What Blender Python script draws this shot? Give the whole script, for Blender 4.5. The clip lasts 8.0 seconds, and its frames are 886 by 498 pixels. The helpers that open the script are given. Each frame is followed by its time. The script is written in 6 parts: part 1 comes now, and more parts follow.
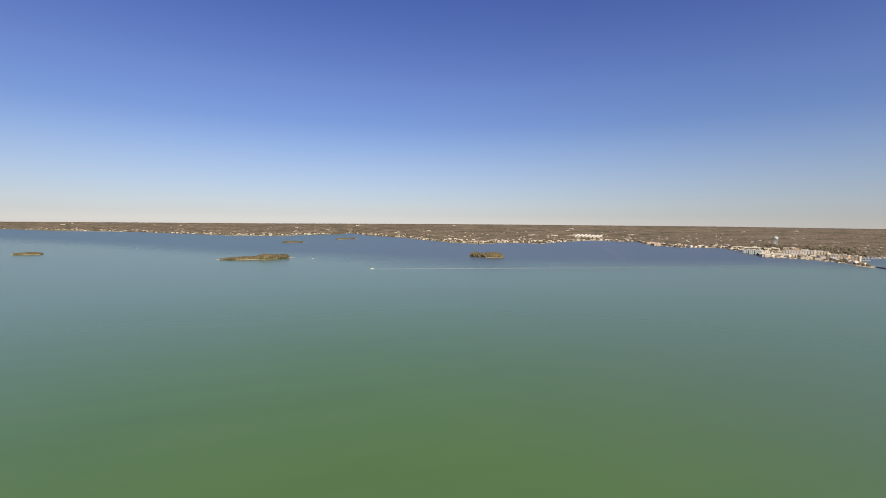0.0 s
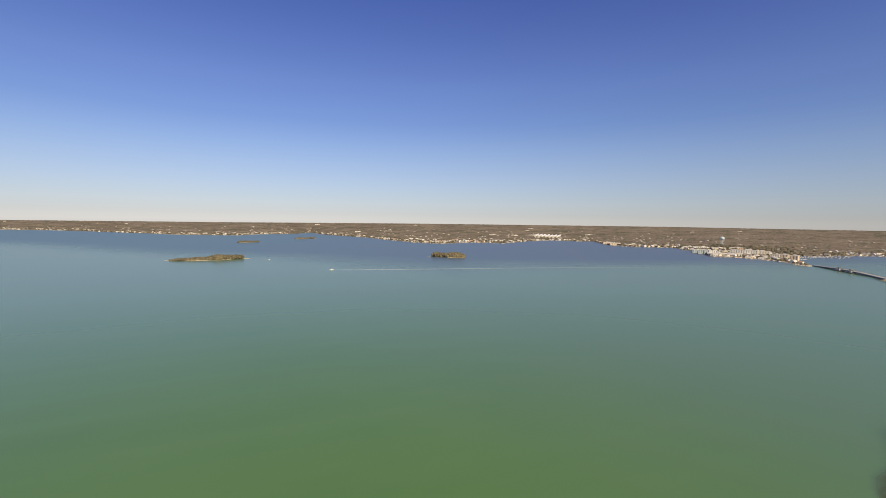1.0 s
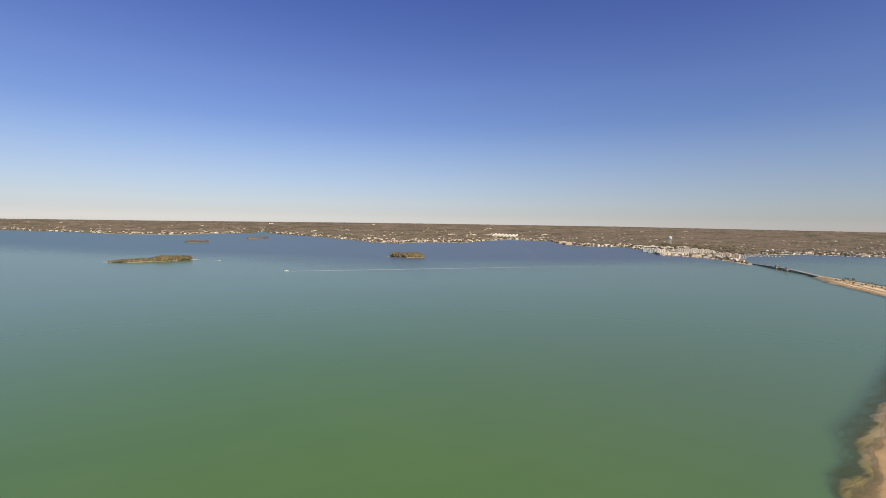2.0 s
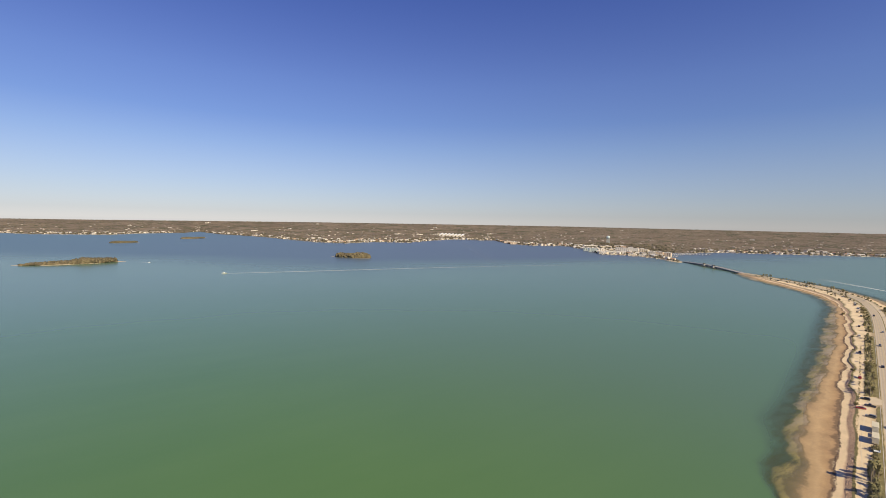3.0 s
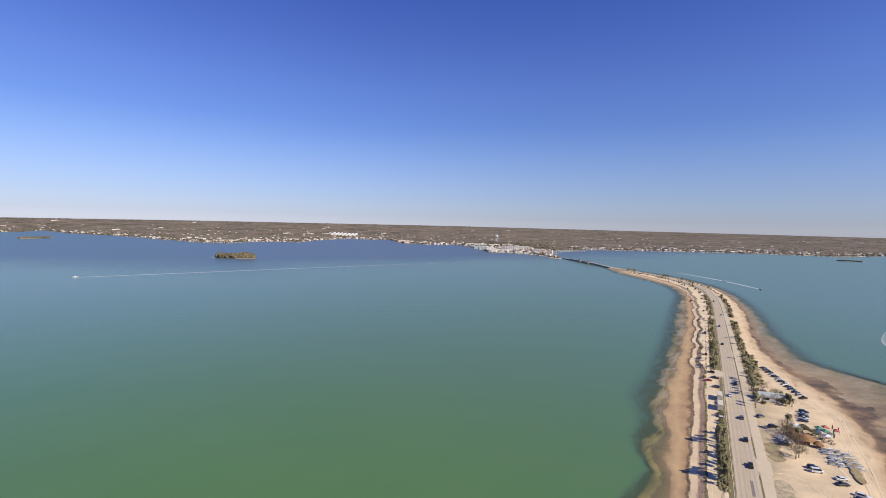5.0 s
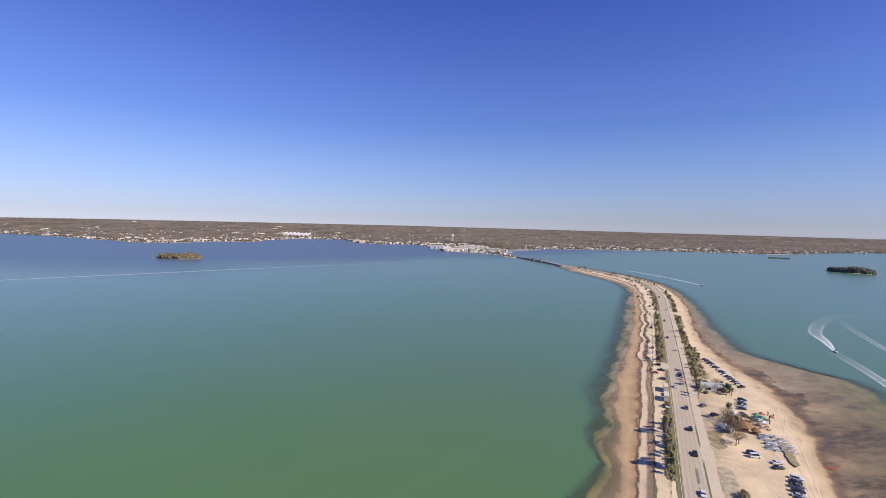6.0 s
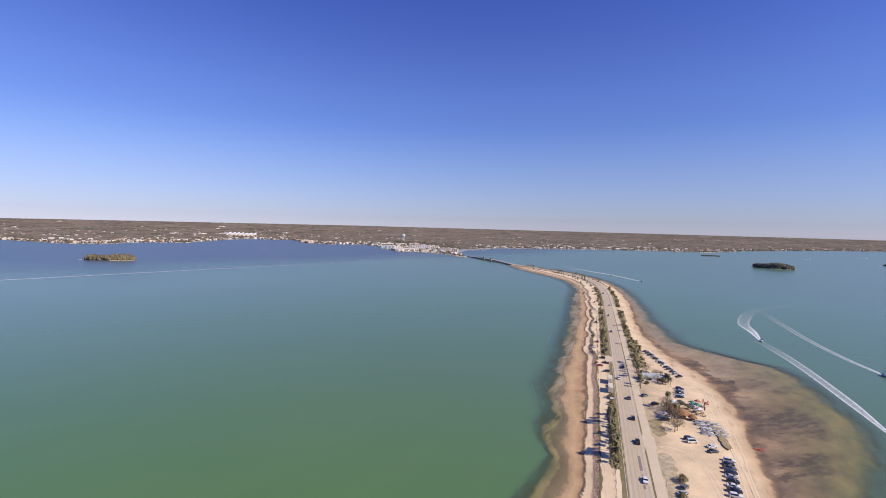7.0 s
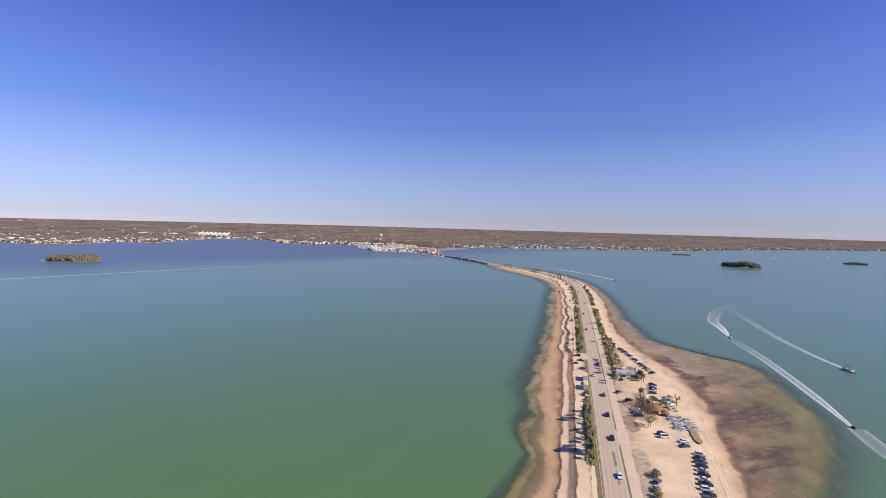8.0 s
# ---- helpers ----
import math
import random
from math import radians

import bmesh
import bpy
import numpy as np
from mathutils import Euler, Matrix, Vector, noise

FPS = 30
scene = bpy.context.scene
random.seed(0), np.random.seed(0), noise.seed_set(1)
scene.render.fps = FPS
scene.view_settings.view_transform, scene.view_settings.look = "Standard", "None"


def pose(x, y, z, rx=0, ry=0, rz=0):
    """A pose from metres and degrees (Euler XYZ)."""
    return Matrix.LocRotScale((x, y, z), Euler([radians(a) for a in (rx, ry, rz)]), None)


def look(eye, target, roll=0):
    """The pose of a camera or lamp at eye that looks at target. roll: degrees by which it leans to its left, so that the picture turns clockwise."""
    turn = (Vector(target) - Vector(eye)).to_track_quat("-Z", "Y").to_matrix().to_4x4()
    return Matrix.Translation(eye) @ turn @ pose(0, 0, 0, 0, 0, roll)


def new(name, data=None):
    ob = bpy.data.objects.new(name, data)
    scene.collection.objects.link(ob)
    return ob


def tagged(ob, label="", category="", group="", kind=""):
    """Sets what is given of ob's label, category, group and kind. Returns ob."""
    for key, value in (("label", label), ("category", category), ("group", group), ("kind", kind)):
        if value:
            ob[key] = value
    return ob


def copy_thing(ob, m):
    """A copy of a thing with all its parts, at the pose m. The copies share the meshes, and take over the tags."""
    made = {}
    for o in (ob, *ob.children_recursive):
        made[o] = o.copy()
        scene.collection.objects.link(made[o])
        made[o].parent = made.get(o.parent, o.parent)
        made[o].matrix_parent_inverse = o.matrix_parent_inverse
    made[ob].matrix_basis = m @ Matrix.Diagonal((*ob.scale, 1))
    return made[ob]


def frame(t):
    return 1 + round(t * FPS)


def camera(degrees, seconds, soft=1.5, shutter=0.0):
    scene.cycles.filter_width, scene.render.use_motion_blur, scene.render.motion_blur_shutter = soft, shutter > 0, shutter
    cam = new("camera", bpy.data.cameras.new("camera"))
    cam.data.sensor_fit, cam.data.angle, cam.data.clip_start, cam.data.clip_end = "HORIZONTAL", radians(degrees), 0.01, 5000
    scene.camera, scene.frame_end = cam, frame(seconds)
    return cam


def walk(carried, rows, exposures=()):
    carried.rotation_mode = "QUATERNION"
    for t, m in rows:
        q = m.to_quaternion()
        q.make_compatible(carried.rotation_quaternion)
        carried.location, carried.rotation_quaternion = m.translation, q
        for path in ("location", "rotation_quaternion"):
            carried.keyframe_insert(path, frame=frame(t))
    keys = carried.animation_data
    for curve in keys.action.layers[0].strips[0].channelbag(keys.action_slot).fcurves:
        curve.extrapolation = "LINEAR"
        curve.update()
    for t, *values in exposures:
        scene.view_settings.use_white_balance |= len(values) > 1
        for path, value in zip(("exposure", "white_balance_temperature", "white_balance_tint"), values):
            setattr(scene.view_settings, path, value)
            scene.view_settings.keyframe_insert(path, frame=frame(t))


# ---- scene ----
cam = camera(86.74, 8.0, soft=0.6)
walk(cam, [
    (0.0, pose(0.00, 0.00, 100.00, 86.752, -0.567, 0.033)),
    (0.5, pose(-0.35, 4.88, 100.70, 86.732, -0.686, -2.420)),
    (1.0, pose(-0.70, 9.80, 101.43, 86.735, -0.787, -4.692)),
    (2.5, pose(-1.56, 23.34, 103.24, 86.733, -1.012, -12.798)),
    (3.0, pose(-1.66, 26.31, 103.44, 86.780, -1.061, -16.301)),
    (3.5, pose(-1.80, 28.27, 102.95, 86.818, -1.153, -20.088)),
    (4.0, pose(-1.48, 29.36, 102.05, 86.912, -1.205, -23.107)),
    (4.5, pose(-0.55, 30.50, 101.05, 86.974, -1.283, -26.278)),
    (6.0, pose(4.61, 35.19, 98.25, 87.131, -1.404, -34.561)),
    (6.5, pose(6.22, 36.21, 97.31, 87.214, -1.405, -37.481)),
    (7.0, pose(7.32, 36.87, 96.40, 87.285, -1.378, -40.496)),
    (7.5, pose(8.15, 37.24, 95.89, 87.339, -1.390, -42.417)),
    (8.0, pose(8.85, 37.66, 95.76, 87.328, -1.420, -43.241)),
], exposures=[(0, 0.05, 6560, 8), (2.5, 0.06, 6540, 8), (4.0, 0.07, 5900, 11), (6.0, 0.10, 5480, 17), (8.0, 0.11, 5620, 22)])

# ---- world, sun, exposure ----
SUN_ELEVATION, SUN_AZIMUTH = radians(39), radians(157)   # azimuth clockwise from +y
world = bpy.data.worlds.new("world")
scene.world = world
world.use_nodes = True
wn = world.node_tree.nodes
sky = wn.new("ShaderNodeTexSky")
sky.sky_type = "NISHITA"
sky.sun_disc = False
sky.sun_elevation, sky.sun_rotation = SUN_ELEVATION, SUN_AZIMUTH
sky.altitude = 100
sky.air_density, sky.dust_density, sky.ozone_density = 1.0, 0.0, 6.0
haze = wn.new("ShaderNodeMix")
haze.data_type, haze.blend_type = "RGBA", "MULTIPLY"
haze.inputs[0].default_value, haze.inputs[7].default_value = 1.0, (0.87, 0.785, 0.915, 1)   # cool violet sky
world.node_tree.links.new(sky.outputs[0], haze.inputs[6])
# haze: paler and greyer towards the horizon all round, deeper blue overhead
way = wn.new("ShaderNodeTexCoord")
height = wn.new("ShaderNodeSeparateXYZ")


def sky_ramp(stops):
    n = wn.new("ShaderNodeValToRGB")
    e = n.color_ramp.elements
    while len(e) < len(stops):
        e.new(0.5)
    for el, (p, c) in zip(e, stops):
        el.position, el.color = p, (*c, 1)
    world.node_tree.links.new(height.outputs["Z"], n.inputs["Fac"])
    return n.outputs["Color"]


veil = sky_ramp([(0.0, (0.755, 0.775, 0.785)), (0.05, (0.79, 0.805, 0.81)), (0.15, (0.94, 0.94, 0.94)), (0.27, (1.18, 1.02, 1.05)), (0.46, (1.32, 0.92, 1.07))])
pure = sky_ramp([(0.0, (0.42, 0.42, 0.42)), (0.07, (0.60, 0.60, 0.60)), (0.2, (0.82, 0.82, 0.82)), (0.45, (0.91, 0.91, 0.91))])
full = wn.new("ShaderNodeMath")
full.operation = "MULTIPLY"
full.inputs[1].default_value = 1.25
grey = wn.new("ShaderNodeHueSaturation")
dim = wn.new("ShaderNodeMix")
dim.data_type, dim.blend_type = "RGBA", "MULTIPLY"
dim.inputs[0].default_value = 1.0
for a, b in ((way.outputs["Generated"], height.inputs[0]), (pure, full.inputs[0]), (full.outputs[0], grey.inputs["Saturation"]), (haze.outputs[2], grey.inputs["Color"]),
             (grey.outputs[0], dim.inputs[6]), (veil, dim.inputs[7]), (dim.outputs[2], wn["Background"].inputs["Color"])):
    world.node_tree.links.new(a, b)
wn["Background"].inputs["Strength"].default_value = 0.107

sun = new("sun", bpy.data.lights.new("sun", "SUN"))
sun.data.energy, sun.data.angle, sun.data.color = 5.0, radians(0.53), (1.0, 0.85, 0.57)
sun.matrix_world = look((0, 0, 0), (-math.sin(SUN_AZIMUTH) * math.cos(SUN_ELEVATION),
                                    -math.cos(SUN_AZIMUTH) * math.cos(SUN_ELEVATION), -math.sin(SUN_ELEVATION)))


# ---- materials ----
def node(mat, kind, **inputs):
    n = mat.node_tree.nodes.new("ShaderNode" + kind)
    for key, value in inputs.items():
        n.inputs[key.replace("_", " ")].default_value = value
    return n


def link(mat, a, b):
    mat.node_tree.links.new(a, b)


def blank(name, rough=0.8, metal=0.0):
    mat = bpy.data.materials.new(name)
    mat.use_nodes = True
    b = mat.node_tree.nodes["Principled BSDF"]
    b.inputs["Roughness"].default_value, b.inputs["Metallic"].default_value = rough, metal
    return mat, b


def mix(mat, fac, a, b, mode="MIX"):
    """A colour mix node; fac, a and b are sockets or values. Returns its output."""
    n = mat.node_tree.nodes.new("ShaderNodeMix")
    n.data_type, n.blend_type = "RGBA", mode
    for sock, value in ((n.inputs[0], fac), (n.inputs[6], a), (n.inputs[7], b)):
        if isinstance(value, bpy.types.NodeSocket):
            link(mat, value, sock)
        else:
            sock.default_value = value if not isinstance(value, tuple) else (*value, 1)[:4]
    return n.outputs[2]


def maths(mat, op, a, b=0.0, c=0.0, clamp=False):
    n = mat.node_tree.nodes.new("ShaderNodeMath")
    n.operation, n.use_clamp = op, clamp
    for sock, value in zip(n.inputs, (a, b, c)):
        if isinstance(value, bpy.types.NodeSocket):
            link(mat, value, sock)
        else:
            sock.default_value = value
    return n.outputs[0]


def position(mat, scale=(1, 1, 1), turn=0.0, world_space=False):
    c = mat.node_tree.nodes.new("ShaderNodeNewGeometry" if world_space else "ShaderNodeTexCoord")
    m = mat.node_tree.nodes.new("ShaderNodeMapping")
    m.vector_type = "TEXTURE"
    m.inputs["Scale"].default_value = tuple(1 / v for v in scale)
    m.inputs["Rotation"].default_value = (0, 0, turn)
    link(mat, c.outputs["Position" if world_space else "Object"], m.inputs["Vector"])
    return m.outputs["Vector"]


def noise_tex(mat, vec, scale, detail=4.0, rough=0.55, lo=0.35, hi=0.65):
    n = node(mat, "TexNoise", Scale=scale, Detail=detail, Roughness=rough)
    link(mat, vec, n.inputs["Vector"])
    r = mat.node_tree.nodes.new("ShaderNodeMapRange")
    r.inputs["From Min"].default_value, r.inputs["From Max"].default_value = lo, hi
    link(mat, n.outputs["Fac"], r.inputs["Value"])
    return r.outputs["Result"]


def bumped(mat, b, height, strength, distance):
    n = node(mat, "Bump", Strength=strength, Distance=distance)
    link(mat, height, n.inputs["Height"])
    link(mat, n.outputs["Normal"], b.inputs["Normal"])


def surface(name, dark, light, rough=0.8, metal=0.0, grain=8.0, patch=0.6, bump=0.3, depth=0.02, island=0.0, instance=0.0):
    """Two colours mixed by noise at two scales, with fine relief. island, instance: extra light-dark spread per loose
    piece and per object."""
    mat, b = blank(name, rough, metal)
    vec = position(mat)
    fine = noise_tex(mat, vec, grain, 5)
    wide = noise_tex(mat, vec, patch, 3)
    f = maths(mat, "ADD", maths(mat, "MULTIPLY", fine, 0.5), maths(mat, "MULTIPLY", wide, 0.5))
    col = mix(mat, f, dark, light)
    if island or instance:
        src = mat.node_tree.nodes.new("ShaderNodeNewGeometry" if island else "ShaderNodeObjectInfo")
        rnd = src.outputs["Random Per Island" if island else "Random"]
        k = island or instance
        shade = maths(mat, "MULTIPLY_ADD", rnd, 2 * k, 1 - k)
        comb = mat.node_tree.nodes.new("ShaderNodeCombineColor")
        for i in range(3):
            link(mat, shade, comb.inputs[i])
        col = mix(mat, 1.0, col, comb.outputs[0], "MULTIPLY")
    link(mat, col, b.inputs["Base Color"])
    if bump:
        bumped(mat, b, fine, bump, depth)
    return mat


def ramp(mat, fac, stops):
    n = mat.node_tree.nodes.new("ShaderNodeValToRGB")
    e = n.color_ramp.elements
    while len(e) < len(stops):
        e.new(0.5)
    for el, (p, c) in zip(e, stops):
        el.position, el.color = p, (*c, 1)
    link(mat, fac, n.inputs["Fac"])
    return n.outputs["Color"]


def attribute(mat, name):
    n = mat.node_tree.nodes.new("ShaderNodeAttribute")
    n.attribute_name = name
    return n.outputs["Fac"]


def canopy_shading(mat):
    """Leaves that face all ways: the shading leans towards the open sky."""
    geo = mat.node_tree.nodes.new("ShaderNodeNewGeometry")
    up = mat.node_tree.nodes.new("ShaderNodeVectorMath")
    up.operation = "MULTIPLY_ADD"
    up.inputs[1].default_value, up.inputs[2].default_value = (0.32, 0.32, 0.32), (0, 0, 0.7)
    unit = mat.node_tree.nodes.new("ShaderNodeVectorMath")
    unit.operation = "NORMALIZE"
    link(mat, geo.outputs["Normal"], up.inputs[0])
    link(mat, up.outputs[0], unit.inputs[0])
    link(mat, unit.outputs[0], mat.node_tree.nodes["Principled BSDF"].inputs["Normal"])


def woods_material():
    """Bare brown oaks with darker pines and olive scrub in drifts."""
    mat, b = blank("winter_woods", 0.95)
    vec = position(mat)
    fine = noise_tex(mat, vec, 0.03, 4, 0.6)
    wide = noise_tex(mat, vec, 0.0035, 5, 0.65, 0.38, 0.62)
    pine = noise_tex(mat, position(mat, (1, 1, 1), 0.7), 0.011, 6, 0.7, 0.50, 0.58)
    clear = noise_tex(mat, position(mat, (1, 1, 1), 2.1), 0.009, 6, 0.7, 0.60, 0.66)
    col = mix(mat, maths(mat, "MULTIPLY_ADD", fine, 0.4, maths(mat, "MULTIPLY", wide, 0.6)), (0.118, 0.091, 0.066), (0.250, 0.194, 0.142))
    col = mix(mat, maths(mat, "MULTIPLY", pine, 0.85), col, (0.070, 0.074, 0.038))
    col = mix(mat, maths(mat, "MULTIPLY", clear, 0.7), col, (0.34, 0.28, 0.195))
    geo = mat.node_tree.nodes.new("ShaderNodeNewGeometry")
    shade = maths(mat, "MULTIPLY_ADD", geo.outputs["Random Per Island"], 0.2, 0.9)
    comb = mat.node_tree.nodes.new("ShaderNodeCombineColor")
    for i in range(3):
        link(mat, shade, comb.inputs[i])
    link(mat, mix(mat, 1.0, col, comb.outputs[0], "MULTIPLY"), b.inputs["Base Color"])
    return mat


BANDS = 18.0


def causeway_material():
    """Sand, shell and wrack in bands along the causeway; the band attribute runs across it from bed to bed."""
    mat, b = blank("causeway_sand", 0.9)
    vec = position(mat)
    warp = noise_tex(mat, vec, 0.11, 5, 0.6, 0.2, 0.8)
    fine = noise_tex(mat, vec, 1.3, 5, 0.65)
    wide = noise_tex(mat, vec, 0.05, 6, 0.62)
    band = maths(mat, "ADD", attribute(mat, "band"), maths(mat, "MULTIPLY_ADD", warp, 0.4, -0.2))
    lobes = noise_tex(mat, position(mat, (0.7, 1.3, 1), radians(31)), 0.042, 5, 0.6, 0.3, 0.7)
    west_bed = maths(mat, "MULTIPLY", maths(mat, "SUBTRACT", 3.45, attribute(mat, "band")), 2.0, clamp=True)
    east_bed = maths(mat, "MULTIPLY", maths(mat, "SUBTRACT", attribute(mat, "band"), 13.9), 2.0, clamp=True)
    band = maths(mat, "MULTIPLY_ADD", maths(mat, "MULTIPLY_ADD", lobes, 0.6, -0.32), maths(mat, "ADD", west_bed, east_bed), band)
    pos = maths(mat, "DIVIDE", band, BANDS)
    k = lambda x: x / BANDS
    bed, olive = (0.10, 0.115, 0.058), (0.33, 0.29, 0.12)
    col = ramp(mat, pos, [
        (k(0.0), bed), (k(1.65), (0.078, 0.098, 0.056)), (k(1.95), olive), (k(2.36), (0.36, 0.30, 0.14)), (k(2.46), (0.21, 0.17, 0.092)), (k(2.86), (0.25, 0.19, 0.11)), (k(3.02), (0.46, 0.33, 0.19)),
        (k(3.4), (0.56, 0.40, 0.235)), (k(3.72), (0.48, 0.325, 0.18)), (k(3.80), (0.42, 0.28, 0.165)), (k(3.88), (0.21, 0.14, 0.085)), (k(3.98), (0.21, 0.14, 0.085)), (k(4.1), (0.76, 0.615, 0.43)),
        (k(4.75), (0.76, 0.615, 0.43)), (k(4.95), (0.56, 0.40, 0.29)), (k(5.8), (0.54, 0.39, 0.28)), (k(6.0), (0.16, 0.15, 0.07)),
        (k(6.2), (0.82, 0.68, 0.485)), (k(7.2), (0.78, 0.635, 0.45)), (k(8.0), (0.45, 0.36, 0.24)), (k(11.0), (0.50, 0.41, 0.29)),
        (k(11.4), (0.75, 0.605, 0.42)), (k(12.7), (0.79, 0.64, 0.45)), (k(13.15), (0.74, 0.59, 0.41)), (k(13.55), (0.64, 0.50, 0.34)), (k(13.82), (0.54, 0.40, 0.25)),
        (k(13.94), (0.29, 0.19, 0.11)), (k(14.10), (0.24, 0.16, 0.095)), (k(14.3), (0.42, 0.30, 0.19)), (k(15.2), (0.32, 0.25, 0.13)), (k(16.05), (0.31, 0.28, 0.115)), (k(16.6), (0.16, 0.17, 0.085))])
    blot = noise_tex(mat, position(mat, (0.5, 1.6, 1), radians(31)), 0.11, 6, 0.62, 0.50, 0.66)
    damp = maths(mat, "ADD", maths(mat, "MULTIPLY", maths(mat, "COMPARE", band, 3.3, 0.45), 0.3), maths(mat, "MULTIPLY", maths(mat, "COMPARE", band, 13.7, 0.5), 0.5))
    col = mix(mat, maths(mat, "MULTIPLY", blot, damp), col, (0.27, 0.19, 0.125))
    # driven and trodden ground of the sand lot
    trod = noise_tex(mat, position(mat, (1.3, 0.7, 1), radians(58)), 0.075, 8, 0.68, 0.42, 0.62)
    lot = maths(mat, "MULTIPLY", maths(mat, "COMPARE", band, 12.1, 1.0), 0.7)
    col = mix(mat, maths(mat, "MULTIPLY", trod, lot), col, (0.60, 0.495, 0.36))
    # milky sand ripples over the shallows
    milk = noise_tex(mat, position(mat, (0.5, 1.5, 1), radians(12)), 0.06, 6, 0.6, 0.42, 0.6)
    ahead = mat.node_tree.nodes.new("ShaderNodeSeparateXYZ")
    link(mat, vec, ahead.inputs[0])
    north = ahead.outputs["Y"]
    ahead = maths(mat, "MULTIPLY_ADD", north, 0.0125, -2.0, clamp=True)
    shelf = maths(mat, "MULTIPLY", maths(mat, "COMPARE", band, 2.3, 0.5), maths(mat, "MULTIPLY", ahead, 0.85))
    col = mix(mat, maths(mat, "MULTIPLY", milk, shelf), col, (0.48, 0.40, 0.33))
    bar = maths(mat, "MULTIPLY", maths(mat, "COMPARE", band, 15.3, 1.0), maths(mat, "MULTIPLY_ADD", north, 0.018, -1.9, clamp=True))
    col = mix(mat, maths(mat, "MULTIPLY", maths(mat, "MULTIPLY_ADD", milk, 0.5, 0.42), bar), col, (0.47, 0.385, 0.29))
    tide = maths(mat, "MULTIPLY", maths(mat, "COMPARE", band, 14.3, 0.42), maths(mat, "MULTIPLY_ADD", north, 0.015, -2.6, clamp=True))
    col = mix(mat, maths(mat, "MULTIPLY", tide, 0.75), col, (0.33, 0.23, 0.14))
    # seagrass on the flats
    grass = noise_tex(mat, position(mat, (0.45, 1.7, 1), radians(22)), 0.05, 9, 0.68, 0.50, 0.59)
    drift = noise_tex(mat, position(mat, (0.62, 1.35, 1), radians(-24)), 0.026, 9, 0.66, 0.445, 0.535)
    ragged = noise_tex(mat, position(mat, (0.5, 1.6, 1), radians(-18)), 0.13, 7, 0.7, 0.40, 0.55)
    bed_of = maths(mat, "MULTIPLY", drift, maths(mat, "MULTIPLY_ADD", ragged, 0.45, 0.55))
    lo = maths(mat, "MULTIPLY", maths(mat, "SUBTRACT", band, 13.85), 4.0, clamp=True)
    hi = maths(mat, "MULTIPLY", maths(mat, "SUBTRACT", 15.85, band), 1.5, clamp=True)
    cover = maths(mat, "MULTIPLY", bed_of, maths(mat, "MULTIPLY", lo, hi))
    cover = maths(mat, "MULTIPLY", cover, maths(mat, "MULTIPLY_ADD", bar, -0.7, 0.92))
    silt = noise_tex(mat, position(mat, (0.7, 1.3, 1), radians(-24)), 0.045, 6, 0.6, 0.42, 0.6)
    col = mix(mat, maths(mat, "MULTIPLY", maths(mat, "MULTIPLY", silt, hi), maths(mat, "MULTIPLY", lo, maths(mat, "MULTIPLY_ADD", bar, -0.4, 0.55))), col, (0.195, 0.148, 0.112))
    hem = maths(mat, "MULTIPLY", maths(mat, "MULTIPLY", lo, maths(mat, "MULTIPLY_ADD", band, -1.1, 17.0, clamp=True)), maths(mat, "MULTIPLY_ADD", north, -0.017, 2.4, clamp=True))
    cover = maths(mat, "MAXIMUM", cover, maths(mat, "MULTIPLY", hem, maths(mat, "MULTIPLY_ADD", silt, 0.4, 0.3)))
    col = mix(mat, cover, col, mix(mat, ragged, (0.135, 0.098, 0.080), (0.088, 0.066, 0.055)))
    lo2 = maths(mat, "MULTIPLY", maths(mat, "SUBTRACT", 3.0, band, clamp=True), maths(mat, "SUBTRACT", band, 1.0, clamp=True))
    col = mix(mat, maths(mat, "MULTIPLY", maths(mat, "MULTIPLY", grass, lo2), 0.9), col, (0.07, 0.07, 0.045))
    grain = maths(mat, "MULTIPLY_ADD", fine, 0.09, maths(mat, "MULTIPLY_ADD", wide, 0.22, 0.76))
    comb = mat.node_tree.nodes.new("ShaderNodeCombineColor")
    for i, tone in enumerate((1.03, 0.975, 0.835)):
        link(mat, maths(mat, "MULTIPLY", grain, tone), comb.inputs[i])
    col = mix(mat, 1.0, col, comb.outputs[0], "MULTIPLY")
    link(mat, col, b.inputs["Base Color"])
    bumped(mat, b, fine, 0.2, 0.1)
    return mat


